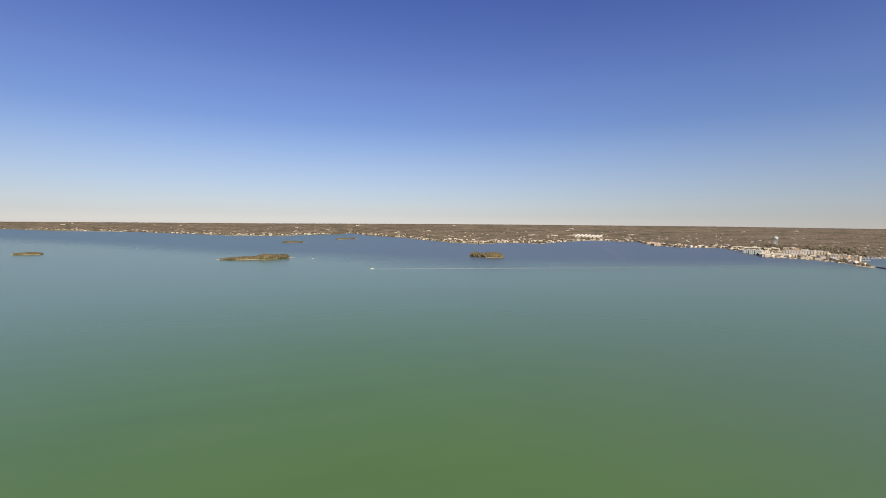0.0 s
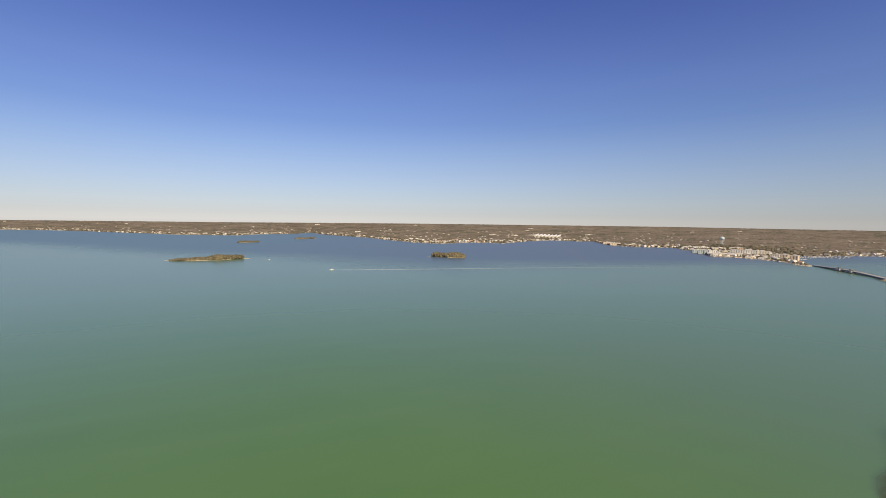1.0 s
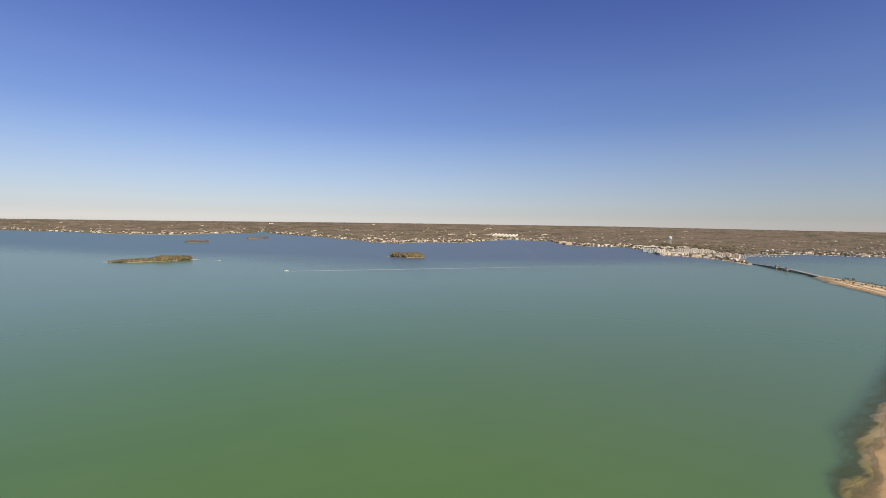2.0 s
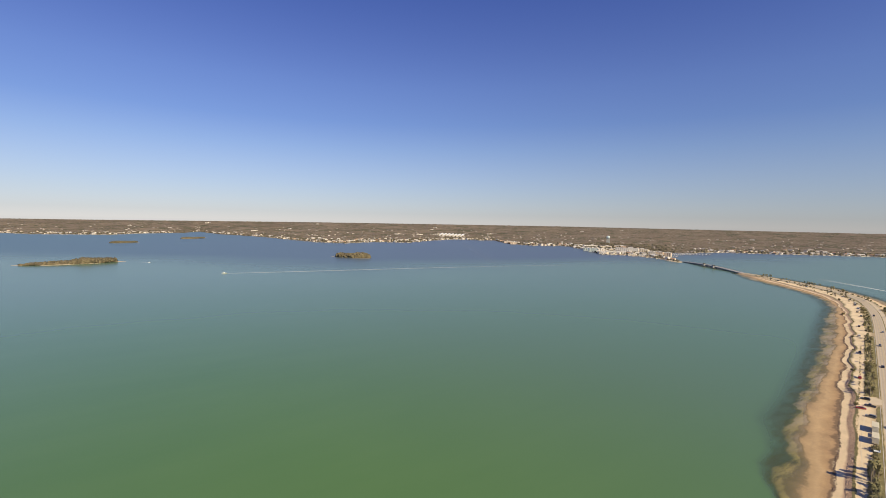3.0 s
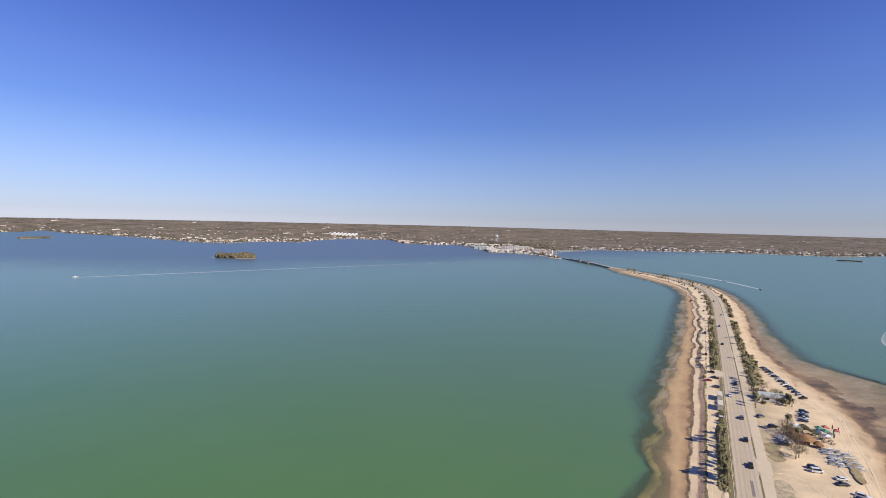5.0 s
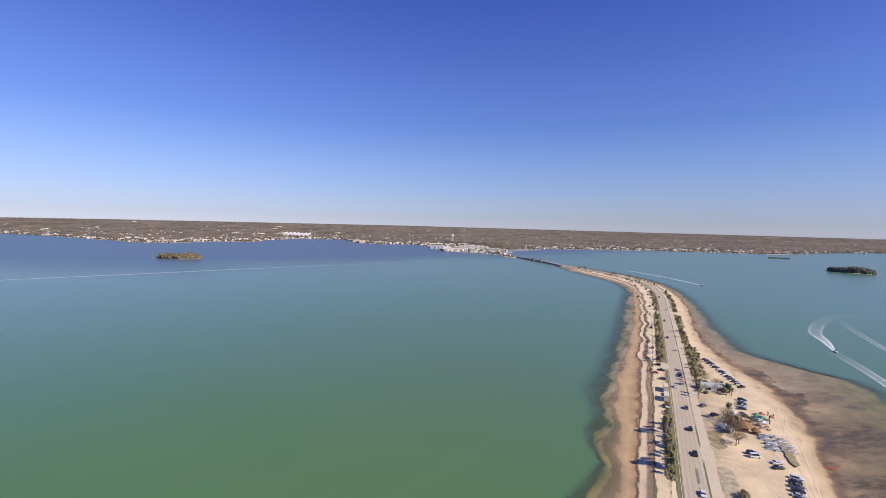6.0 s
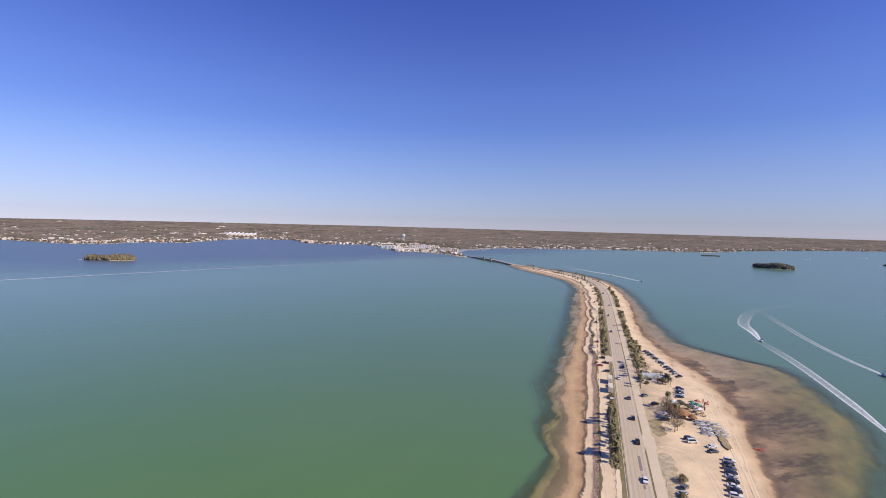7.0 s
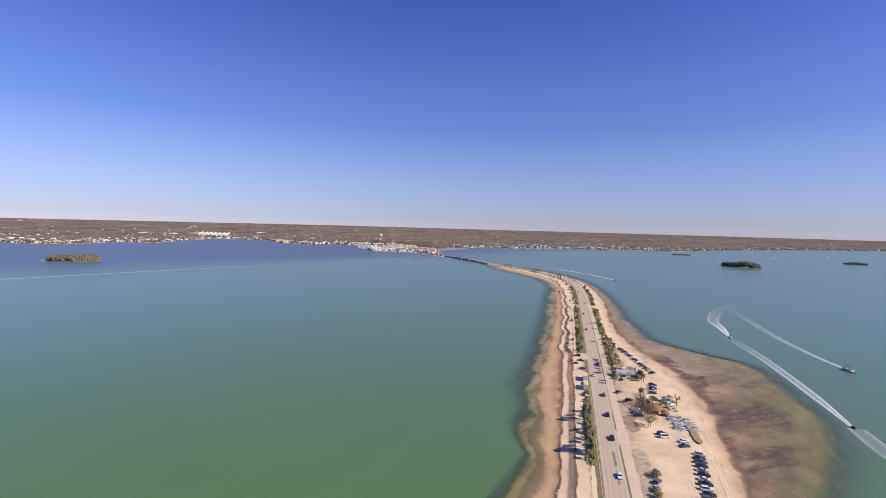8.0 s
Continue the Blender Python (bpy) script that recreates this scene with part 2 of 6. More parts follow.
def water_material():
    """Turbid green bay water; clears to the bed where the depth attribute is small."""
    mat, b = blank("bay_water", 0.2)
    b.inputs["IOR"].default_value = 1.333
    vec = position(mat)
    wide = noise_tex(mat, vec, 0.0016, 5, 0.6, 0.3, 0.7)
    mid = noise_tex(mat, vec, 0.012, 5, 0.6, 0.3, 0.7)
    f = maths(mat, "MULTIPLY_ADD", mid, 0.35, maths(mat, "MULTIPLY", wide, 0.65))
    streak = noise_tex(mat, position(mat, (0.25, 1.6, 1), 0.35), 0.02, 5, 0.6, 0.3, 0.7)
    f = maths(mat, "MULTIPLY_ADD", streak, 0.3, maths(mat, "MULTIPLY", f, 0.7))
    deep = mix(mat, f, (0.088, 0.181, 0.055), (0.116, 0.213, 0.069))
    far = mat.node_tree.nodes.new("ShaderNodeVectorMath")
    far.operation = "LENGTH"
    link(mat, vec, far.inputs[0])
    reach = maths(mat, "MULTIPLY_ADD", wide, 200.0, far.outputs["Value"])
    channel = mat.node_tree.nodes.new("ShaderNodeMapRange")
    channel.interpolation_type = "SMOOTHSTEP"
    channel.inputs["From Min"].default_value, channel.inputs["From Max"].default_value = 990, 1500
    xyz = mat.node_tree.nodes.new("ShaderNodeSeparateXYZ")
    link(mat, vec, xyz.inputs[0])
    north = maths(mat, "MULTIPLY_ADD", xyz.outputs["X"], -0.12, xyz.outputs["Y"])
    north = maths(mat, "MULTIPLY_ADD", maths(mat, "MINIMUM", xyz.outputs["X"], 100.0), 0.62, north)
    link(mat, maths(mat, "MULTIPLY_ADD", wide, 180.0, north), channel.inputs["Value"])
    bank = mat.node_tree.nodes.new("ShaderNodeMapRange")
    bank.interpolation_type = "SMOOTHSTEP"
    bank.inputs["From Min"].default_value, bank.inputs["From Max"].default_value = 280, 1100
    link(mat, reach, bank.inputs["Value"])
    deep = mix(mat, bank.outputs["Result"], deep, (0.110, 0.188, 0.106))   # paler with distance from the origin; grazing sky reflection put into the colour
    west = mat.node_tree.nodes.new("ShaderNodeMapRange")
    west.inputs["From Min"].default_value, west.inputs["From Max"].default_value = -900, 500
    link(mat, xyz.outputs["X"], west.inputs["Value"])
    deep = mix(mat, channel.outputs["Result"], deep, mix(mat, west.outputs["Result"], (0.092, 0.155, 0.165), (0.098, 0.130, 0.168)))   # clearer water of the deep channel, its blue sky reflection put into the colour
    lee = maths(mat, "MULTIPLY_ADD", xyz.outputs["X"], 0.004, maths(mat, "MULTIPLY_ADD", xyz.outputs["Y"], 0.002, -0.5), clamp=True)
    deep = mix(mat, maths(mat, "MULTIPLY", lee, maths(mat, "SUBTRACT", 1.0, bank.outputs["Result"])), deep, (0.108, 0.184, 0.085))   # bluer towards the causeway
    depth = attribute(mat, "depth")
    uneven = noise_tex(mat, position(mat, (0.6, 1.5, 1), radians(15)), 0.085, 7, 0.65, 0.36, 0.64)
    depth = maths(mat, "MAXIMUM", maths(mat, "MULTIPLY", depth, maths(mat, "MULTIPLY_ADD", uneven, 1.0, 0.5)), maths(mat, "MULTIPLY_ADD", depth, 3.0, -2.7))
    side = maths(mat, "MULTIPLY_ADD", xyz.outputs["X"], 0.013, maths(mat, "MULTIPLY_ADD", xyz.outputs["Y"], -0.0213, 0.21), clamp=True)
    shelf = mix(mat, maths(mat, "MULTIPLY_ADD", depth, 0.9, -0.3, clamp=True), (0.105, 0.14, 0.065), mix(mat, side, (0.098, 0.164, 0.082), (0.112, 0.164, 0.084)))   # sand, then seagrass beds on the open side
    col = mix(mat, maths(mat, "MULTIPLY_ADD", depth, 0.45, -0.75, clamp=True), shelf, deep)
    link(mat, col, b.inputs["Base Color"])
    link(mat, maths(mat, "MULTIPLY_ADD", channel.outputs["Result"], 0.11, 0.23), b.inputs["Roughness"])
    clear = mat.node_tree.nodes.new("ShaderNodeBsdfTransparent")
    m = mat.node_tree.nodes.new("ShaderNodeMixShader")
    fac = maths(mat, "SUBTRACT", 1.0, maths(mat, "POWER", 2.718, maths(mat, "MULTIPLY", depth, -0.95)))
    link(mat, fac, m.inputs[0])
    link(mat, clear.outputs[0], m.inputs[1])
    link(mat, b.outputs[0], m.inputs[2])
    link(mat, m.outputs[0], mat.node_tree.nodes["Material Output"].inputs["Surface"])
    return mat


M = {
    "causeway": causeway_material(),
    "water": water_material(),
    "ground": surface("bay_floor_and_soil", (0.14, 0.115, 0.075), (0.23, 0.18, 0.125), 0.95, grain=0.02, patch=0.003, bump=0),
    "asphalt": surface("worn_asphalt", (0.49, 0.395, 0.255), (0.58, 0.475, 0.315), 0.85, grain=3, patch=0.12, bump=0.2),
    "trail": surface("concrete_trail", (0.57, 0.465, 0.31), (0.66, 0.545, 0.37), 0.85, grain=3, patch=0.2, bump=0.2),
    "paint_white": surface("road_paint", (0.46, 0.42, 0.36), (0.66, 0.62, 0.56), 0.6, grain=6, patch=0.4, bump=0),
    "paint_yellow": surface("yellow_road_paint", (0.42, 0.34, 0.20), (0.54, 0.42, 0.20), 0.6, grain=6, patch=0.4, bump=0),
    "verge": surface("verge_grass", (0.13, 0.115, 0.04), (0.29, 0.235, 0.10), 0.95, grain=4, patch=0.25, bump=0.6, depth=0.1),
    "dry_grass": surface("dry_grass", (0.25, 0.20, 0.095), (0.66, 0.54, 0.36), 0.95, grain=3, patch=0.4, bump=0.6, depth=0.1),
    "woods": woods_material(),
    "shore_leaf": surface("garden_trees", (0.075, 0.068, 0.040), (0.17, 0.138, 0.085), 0.95, grain=0.3, patch=0.02, bump=0, island=0.5),
    "mangrove": surface("mangrove_leaves", (0.092, 0.078, 0.038), (0.175, 0.138, 0.078), 0.9, grain=1.2, patch=0.05, bump=0, island=0.4),
    "dark_woods": surface("dark_mangrove_leaves", (0.055, 0.058, 0.040), (0.115, 0.105, 0.075), 0.9, grain=1.2, patch=0.05, bump=0, island=0.3),
    "island_sand": surface("island_sand", (0.45, 0.36, 0.24), (0.62, 0.52, 0.38), 0.95, grain=0.5, patch=0.05),
    "palm_leaf": surface("palm_fronds", (0.115, 0.110, 0.036), (0.29, 0.235, 0.10), 0.7, grain=2, patch=0.3, bump=0, instance=0.25),
    "leaf": surface("shrub_leaves", (0.135, 0.122, 0.044), (0.33, 0.265, 0.125), 0.8, grain=2, patch=0.3, bump=0, island=0.4),
    "rooftops": surface("distant_roofs", (0.26, 0.22, 0.18), (0.52, 0.46, 0.39), 0.8, grain=0.3, patch=0.02, bump=0, island=0.4),
    "shore_roofs": surface("shore_house_walls", (0.44, 0.36, 0.28), (0.78, 0.70, 0.58), 0.8, grain=0.3, patch=0.02, bump=0, island=0.25),
    "seawall": surface("pale_seawall", (0.42, 0.38, 0.31), (0.60, 0.55, 0.46), 0.9, grain=0.3, patch=0.03, bump=0),
    "bark": surface("palm_bark", (0.16, 0.13, 0.09), (0.30, 0.25, 0.18), 0.9, grain=5, patch=1),
}
canopy_shading(M["woods"])
canopy_shading(M["shore_leaf"])


# ---- mesh helpers ----
def mesh_object(name, verts, faces, material, parent=None, smooth=False, label="", attributes=()):
    me = bpy.data.meshes.new(name)
    verts = np.asarray(verts, dtype=np.float32)
    faces = np.asarray(faces, dtype=np.int32)
    n = faces.shape[1]
    me.vertices.add(len(verts))
    me.vertices.foreach_set("co", verts.ravel())
    me.loops.add(faces.size)
    me.loops.foreach_set("vertex_index", faces.ravel())
    me.polygons.add(len(faces))
    me.polygons.foreach_set("loop_start", np.arange(len(faces), dtype=np.int32) * n)
    me.polygons.foreach_set("use_smooth", np.full(len(faces), smooth, dtype=bool))
    for key, values in attributes:
        me.attributes.new(key, "FLOAT", "POINT").data.foreach_set("value", np.asarray(values, dtype=np.float32).ravel())
    me.update(calc_edges=True)
    me.validate()
    me.materials.append(material)
    ob = new(name, me)
    ob.parent = parent
    if label:
        ob["label"] = label
    return ob


def grid_faces(rows, cols, wrap=False):
    i, j = np.meshgrid(np.arange(rows - 1), np.arange(cols if wrap else cols - 1), indexing="ij")
    a = (i * cols + j).ravel()
    b = (i * cols + (j + 1) % cols).ravel()
    return np.stack([a, b, b + cols, a + cols], 1)


def part(name, bm, material, parent, label=""):
    me = bpy.data.meshes.new(name)
    bm.to_mesh(me)
    bm.free()
    me.materials.append(material)
    ob = new(name, me)
    ob.parent = parent
    if label:
        ob["label"] = label
    return ob


def box(bm, sx, sy, sz, x=0, y=0, z=0, rz=0.0, bevel=0.0):
    """A box of that size, its base centre at x, y, z."""
    made = bmesh.ops.create_cube(bm, size=1, matrix=Matrix.Translation((x, y, z + sz / 2)) @ Matrix.Rotation(rz, 4, "Z") @ Matrix.Diagonal((sx, sy, sz, 1)))
    if bevel:
        edges = list({e for v in made["verts"] for e in v.link_edges})
        bmesh.ops.bevel(bm, geom=edges, offset=bevel, segments=1, affect="EDGES")
    return bm


def empty(name, m, label, category, group="", kind=""):
    ob = new(name)
    ob.matrix_basis = m
    return tagged(ob, label, category, group, kind)


# ---- the causeway's line: s metres along it, l metres to the right of its road's centre ----
LINE = np.array([(-260, -149), (169, 113), (420, 267), (646, 409), (706, 451), (770, 502), (820, 559), (856, 616), (886, 675),
                 (911, 736), (934, 800), (958, 864), (1011, 994), (1074, 1150), (1111, 1246), (1157, 1392)], float)


def smooth_line(c, n=24):
    """Centripetal Catmull-Rom through c."""
    p = np.vstack([2 * c[0] - c[1], c, 2 * c[-1] - c[-2]])
    out = []
    for i in range(1, len(p) - 2):
        q = p[i - 1:i + 3]
        k = np.concatenate([[0], np.cumsum(np.sqrt(np.linalg.norm(np.diff(q, axis=0), axis=1)))])
        for t in np.linspace(k[1], k[2], n, endpoint=False):
            a = [((k[j + 1] - t) * q[j] + (t - k[j]) * q[j + 1]) / (k[j + 1] - k[j]) for j in range(3)]
            b = [((k[j + 2] - t) * a[j] + (t - k[j]) * a[j + 1]) / (k[j + 2] - k[j]) for j in range(2)]
            out.append(((k[2] - t) * b[0] + (t - k[1]) * b[1]) / (k[2] - k[1]))
    return np.array(out + [c[-1]])


PATH_XY = smooth_line(LINE)
PATH_S = np.concatenate([[0], np.cumsum(np.linalg.norm(np.diff(PATH_XY, axis=0), axis=1))])
PATH_S -= PATH_S[24]
PATH_T = np.gradient(PATH_XY, PATH_S, axis=0)
PATH_T /= np.linalg.norm(PATH_T, axis=1)[:, None]
SHORE_END = 1118.0        # where the causeway meets the bridge


def along(s, l):
    """World x, y of places given along and across the causeway."""
    s, l = np.asarray(s, float), np.asarray(l, float)
    x, y = np.interp(s, PATH_S, PATH_XY[:, 0]), np.interp(s, PATH_S, PATH_XY[:, 1])
    tx, ty = np.interp(s, PATH_S, PATH_T[:, 0]), np.interp(s, PATH_S, PATH_T[:, 1])
    return x + l * ty, y - l * tx


def heading(s):
    """Turn about z that lays a thing's +y along the road."""
    return math.atan2(-np.interp(s, PATH_S, PATH_T[:, 0]), np.interp(s, PATH_S, PATH_T[:, 1]))


def across(x, y):
    """s and l of world places."""
    s, l = np.empty(len(x)), np.empty(len(x))
    a, d = PATH_XY[:-1], np.diff(PATH_XY, axis=0)
    dd = (d * d).sum(1)
    for i in range(0, len(x), 20000):
        p = np.stack([x[i:i + 20000], y[i:i + 20000]], 1)
        u = np.clip((((p[:, None] - a) * d).sum(2)) / dd, 0, 1)
        q = a + u[..., None] * d
        e = ((p[:, None] - q) ** 2).sum(2)
        k = e.argmin(1)
        r = np.arange(len(p))
        s[i:i + 20000] = PATH_S[k] + u[r, k] * np.sqrt(dd[k])
        w = p - q[r, k]
        side = w[:, 0] * d[k, 1] - w[:, 1] * d[k, 0]
        l[i:i + 20000] = np.sign(side) * np.sqrt(e[r, k])
    return s, l


# the lines that run along the causeway: (s, l) knots, left of the road negative
SHALLOW_W = [(-60, -46), (-20, -42), (2, -36), (24, -31), (42, -38.5), (54, -40.5), (70, -37), (88, -37.5), (115, -41.5), (160, -39), (220, -39.5), (290, -39), (440, -42), (550, -42.5), (620, -40), (760, -48), (900, -56), (1000, -50), (1090, -22), (1118, -16)]
SAND_W = [(-60, -27.5), (25, -26.8), (57, -28.8), (97, -34), (140, -36.4), (203, -34), (245, -32), (358, -31), (440, -32.5), (548, -36), (620, -34), (756, -43), (847, -49), (960, -46), (1060, -20), (1118, -12)]
WRACK_W = [(-60, -20.6), (60, -20.2), (160, -21.6), (210, -24), (300, -24), (360, -24.5), (442, -26.2), (551, -28.4), (622, -30), (756, -38), (860, -42), (960, -38), (1060, -16), (1118, -10)]
ROCK_IN = [(-60, -17.2), (60, -16.7), (160, -18.2), (250, -20.6), (360, -20.2), (442, -22.5), (560, -26), (760, -33), (900, -35), (1060, -14), (1118, -9)]
ROCK_OUT = [(-60, -14.9), (60, -14.5), (160, -15.6), (209, -18), (300, -20.2), (362, -19.2), (442, -21), (560, -24), (760, -30), (900, -32), (1060, -12.5), (1118, -8)]
DRY_E = [(-60, 36), (12, 37.6), (50, 41.4), (82, 43.7), (136, 47), (155, 41), (194, 32), (225, 24.5), (264, 20.8), (314, 18.2), (377, 17.5), (440, 21), (570, 20.5), (704, 17), (860, 20), (1000, 18), (1118, 9)]
WET_E = [(-60, 44), (14, 46.4), (48, 51.8), (85, 54), (120, 58.8), (173, 54.8), (199, 46.5), (247, 32.4), (291, 27.6), (346, 24.6), (419, 27.4), (490, 29), (600, 26), (720, 22), (900, 25), (1118, 11)]
FLAT_E = [(-60, 62), (21, 67.8), (67, 93.7), (106, 105.7), (187, 110), (220, 102), (232, 84), (254, 62.5), (274, 48), (368, 38), (492, 37), (610, 33), (740, 29), (900, 33), (1118, 15)]


def line_at(knots, s):
    k = np.array(knots, float)
    l = np.interp(s, k[:, 0], k[:, 1])
    if knots in (WRACK_W, ROCK_IN, ROCK_OUT):   # the upper beach winds in and out
        l = l + np.interp(s, [40, 130, 210, 700, 900], [0.15, 0.45, 1.3, 1.3, 0.2]) * (np.sin(np.asarray(s) / 13.0) + 0.5 * np.sin(np.asarray(s) / 6.1 + 1))
    return l


def sections(s):
    """Lateral place and height of the 19 lines that make up a cross-section, for each s."""
    w, e = line_at(SHALLOW_W, s), line_at(FLAT_E, s)
    wob = lambda amp, wl, ph: amp * (np.sin(s / wl + ph) + 0.6 * np.sin(s / (wl * 0.37) + 2 * ph))
    sand, wet = line_at(SAND_W, s) + wob(0.8, 9, 0.4), line_at(WET_E, s) + wob(0.9, 13, 1.1)
    dry = line_at(DRY_E, s)
    one = np.ones_like(s)
    rock = line_at(ROCK_OUT, s)
    lots = np.minimum(-10.0, rock + 5)
    l = np.stack([w - np.interp(s, [20, 50, 110], [9, 10, 26]), w - np.interp(s, [20, 50, 110], [4, 4, 9]), w + wob(1.3, 11, 2.0), sand, line_at(WRACK_W, s) + wob(0.35, 7, 0.2), line_at(ROCK_IN, s), rock,
                  np.maximum(lots, -10.5 * one), -6 * one, -4.3 * one, 4.3 * one, 8.9 * one, np.maximum(dry - 6, 9.5), dry, wet, (wet + e) / 2,
                  e + wob(1.5, 17, 0.9), e + 11, e + 32], 1)
    l = np.maximum.accumulate(l + np.arange(19) * 1e-3, 1)
    z = np.array([-3.3, -1.3, -0.32, 0.0, 0.5, 0.75, 1.35, 1.5, 1.56, 1.6, 1.6, 1.56, 1.25, 0.8, 0.0, -0.16, -0.36, -1.5, -3.3])
    return l, z


def bed_height(s, l):
    """Height of the causeway or of the bay's bed under s, l."""
    rows = np.arange(-520, 1130, 2.0)
    L, z = sections(rows)
    out = np.full(len(s), -3.3)
    k = np.clip(np.round((s - rows[0]) / 2).astype(int), 0, len(rows) - 1)
    near = np.where((l > L[k, 0]) & (l < L[k, -1]) & (s < SHORE_END + 20))[0]
    for i in near:
        out[i] = np.interp(l[i], L[k[i]], z)
    return out


def build_causeway():
    s = np.concatenate([np.arange(-500, -40, 20.0), np.arange(-40, 420, 1.6), np.arange(420, SHORE_END, 4.0)])
    L, z = sections(s)
    steps = [5, 5, 6, 6, 4, 4, 4, 3, 2, 3, 3, 16, 6, 8, 12, 12, 5, 4]
    band = np.concatenate([i + np.arange(n) / n for i, n in enumerate(steps)] + [[18.0]])
    i = np.minimum(band.astype(int), 17)
    f = band - i
    l = L[:, i] * (1 - f) + L[:, i + 1] * f
    h = np.broadcast_to(z[i] * (1 - f) + z[i + 1] * f, l.shape).copy()
    x, y = along(np.repeat(s[:, None], len(band), 1), l)
    rough = 0.06 * np.sin(x * 0.9 + 2 * np.sin(y * 0.31)) * np.sin(y * 0.8 + 2 * np.sin(x * 0.27))
    h += rough * ((band < 8) | (band > 11))
    bands = np.broadcast_to(band, l.shape)
    ob = mesh_object("causeway_ground", np.stack([x, y, h], 2).reshape(-1, 3), grid_faces(*l.shape)[:, ::-1], M["causeway"],
                     smooth=True, attributes=[("band", bands)])
    return tagged(ob, "pale sand and shell causeway with wet tidal flats", "causeway", kind="structure")


build_causeway()


def strip(name, s0, s1, l0, l1, z, material, label, category, step=4.0, ends=0.0, kind="structure", parent=None, thick=0.0):
    """A ribbon that follows the road, from s0 to s1 and from l0 to l1. ends: metres over which it rounds off."""
    s = np.linspace(s0, s1, max(3, int((s1 - s0) / step)))
    mid, half = (l0 + l1) / 2, (l1 - l0) / 2
    if ends:
        e = np.clip(np.minimum(s - s0, s1 - s) / ends, 0, 1)
        half = half * np.sqrt(np.clip(1 - (1 - e) ** 2, 0.02, 1))
    else:
        half = np.full_like(s, half)
    if ends > 2.5:
        half = half * (1 + 0.16 * np.sin(s * 0.9 + l0) + 0.12 * np.sin(s * 2.3 + l1))
        mid = mid + 0.05 * (l1 - l0) * np.sin(s * 0.37 + l0)
    rows = []
    zs = [z] * 2 if not thick else [z - thick, z, z, z - thick]
    offs = [-1, 1] if not thick else [-1, -1, 1, 1]
    for o, h in zip(offs, zs):
        x, y = along(s, mid + o * half)
        rows.append(np.stack([x, y, np.full_like(s, h)], 1))
    v = np.stack(rows, 1)
    ob = mesh_object(name, v.reshape(-1, 3), grid_faces(len(s), len(offs))[:, ::-1], material, parent)
    if not parent:
        tagged(ob, label, category, kind=kind)
    return ob


# ---- bay floor and mainland: one sheet to the horizon ----
# azimuth in degrees clockwise from +y, distance of the mainland's shore
SHORE = [(-46, 6100), (-42.6, 5745), (-39.5, 4924), (-35, 4645), (-30.3, 4027), (-24.8, 3404), (-18.9, 3264), (-16.4, 3534), (-12.5, 3714),
         (-11.2, 4089), (-9.2, 3447), (-5.8, 3101), (-2.4, 2645), (1.1, 2311), (4.5, 2225), (8, 2399), (12, 2368), (14.6, 2686),
         (17.8, 2961), (20.8, 2870), (22.3, 2924), (23.8, 2489), (26.6, 2324), (30.5, 2380), (32.2, 2170), (33.3, 1985), (34.5, 1785), (36.5, 1805), (38.9, 1745),
         (39.8, 1712), (40.3, 1690), (41.0, 1730), (41.5, 1850), (41.9, 2050), (43.6, 2110), (46.6, 2287), (50.7, 2334), (57.3, 2490), (63.5, 2612), (69.3, 2684), (74.6, 3373),
         (79.4, 3909), (83.6, 4398), (85.9, 4652), (90, 5100)]


def shore_at(az):
    k = np.array(SHORE, float)
    wob = 14 * np.sin(np.asarray(az) * 5.1) + 9 * np.sin(np.asarray(az) * 13.7 + 1)
    return np.interp(az, k[:, 0], k[:, 1]) + wob


def edge_at(az):
    """How far the land is built."""
    off = np.clip(np.where(az < 0, -az, np.where(az > 43, az - 43, 0)), 0, 47)
    return 4930 / np.cos(np.radians(off))


def land_height(az, r):
    """Gently rising coastal plain, so that its woods meet the sky at the true horizon."""
    sh, ed = shore_at(az), edge_at(az)
    u = np.clip((r - sh) / np.maximum(ed - sh, 60), 0, 1)
    top = 100 - ed * np.tan(np.radians(0.30 - np.interp(az, [-46, -20, 0, 30, 43, 70, 90], [0.0, 0.03, 0.14, 0.19, 0.13, 0.05, 0.0]))) - 4
    z = 1.6 + (top - 1.6) * u ** 1.25
    return np.where(r < sh, np.maximum(-3.4, (r - sh) * 0.06), np.minimum(z, 0.1 + (r - sh) * 0.09))


def polar(az, r):
    return r * np.sin(np.radians(az)), r * np.cos(np.radians(az))


def build_ground():
    az = np.concatenate([np.arange(-46, 90.01, 0.3), np.arange(94, 314, 4.0)])
    rows = []
    near = [30, 90, 200, 400, 800, 1300]
    for a in az:
        if a <= 90:
            sh, ed = float(shore_at(a)), float(edge_at(np.array(a)))
            r = np.array(near + [sh - 60, sh - 20, sh, sh + 10, sh + 25] + list(sh + 25 + (max(ed - sh, 80) - 25) * (np.arange(1, 25) / 24) ** 1.35))
            z = land_height(np.full(len(r), a), r)
        else:
            r = np.array(near + list(np.linspace(1500, 4930, 29)))
            z = np.full(len(r), -3.4)
        rows.append(np.stack([*polar(a, r), z], 1))
    v = np.stack(rows, 1)
    n = v.shape[1]
    faces = grid_faces(v.shape[0], n, wrap=True)[:, ::-1]
    ob = mesh_object("ground", v.reshape(-1, 3), faces, M["ground"], smooth=True)
    return tagged(ob, "bay floor rising to a low wooded mainland", "ground", kind="structure")


build_ground()


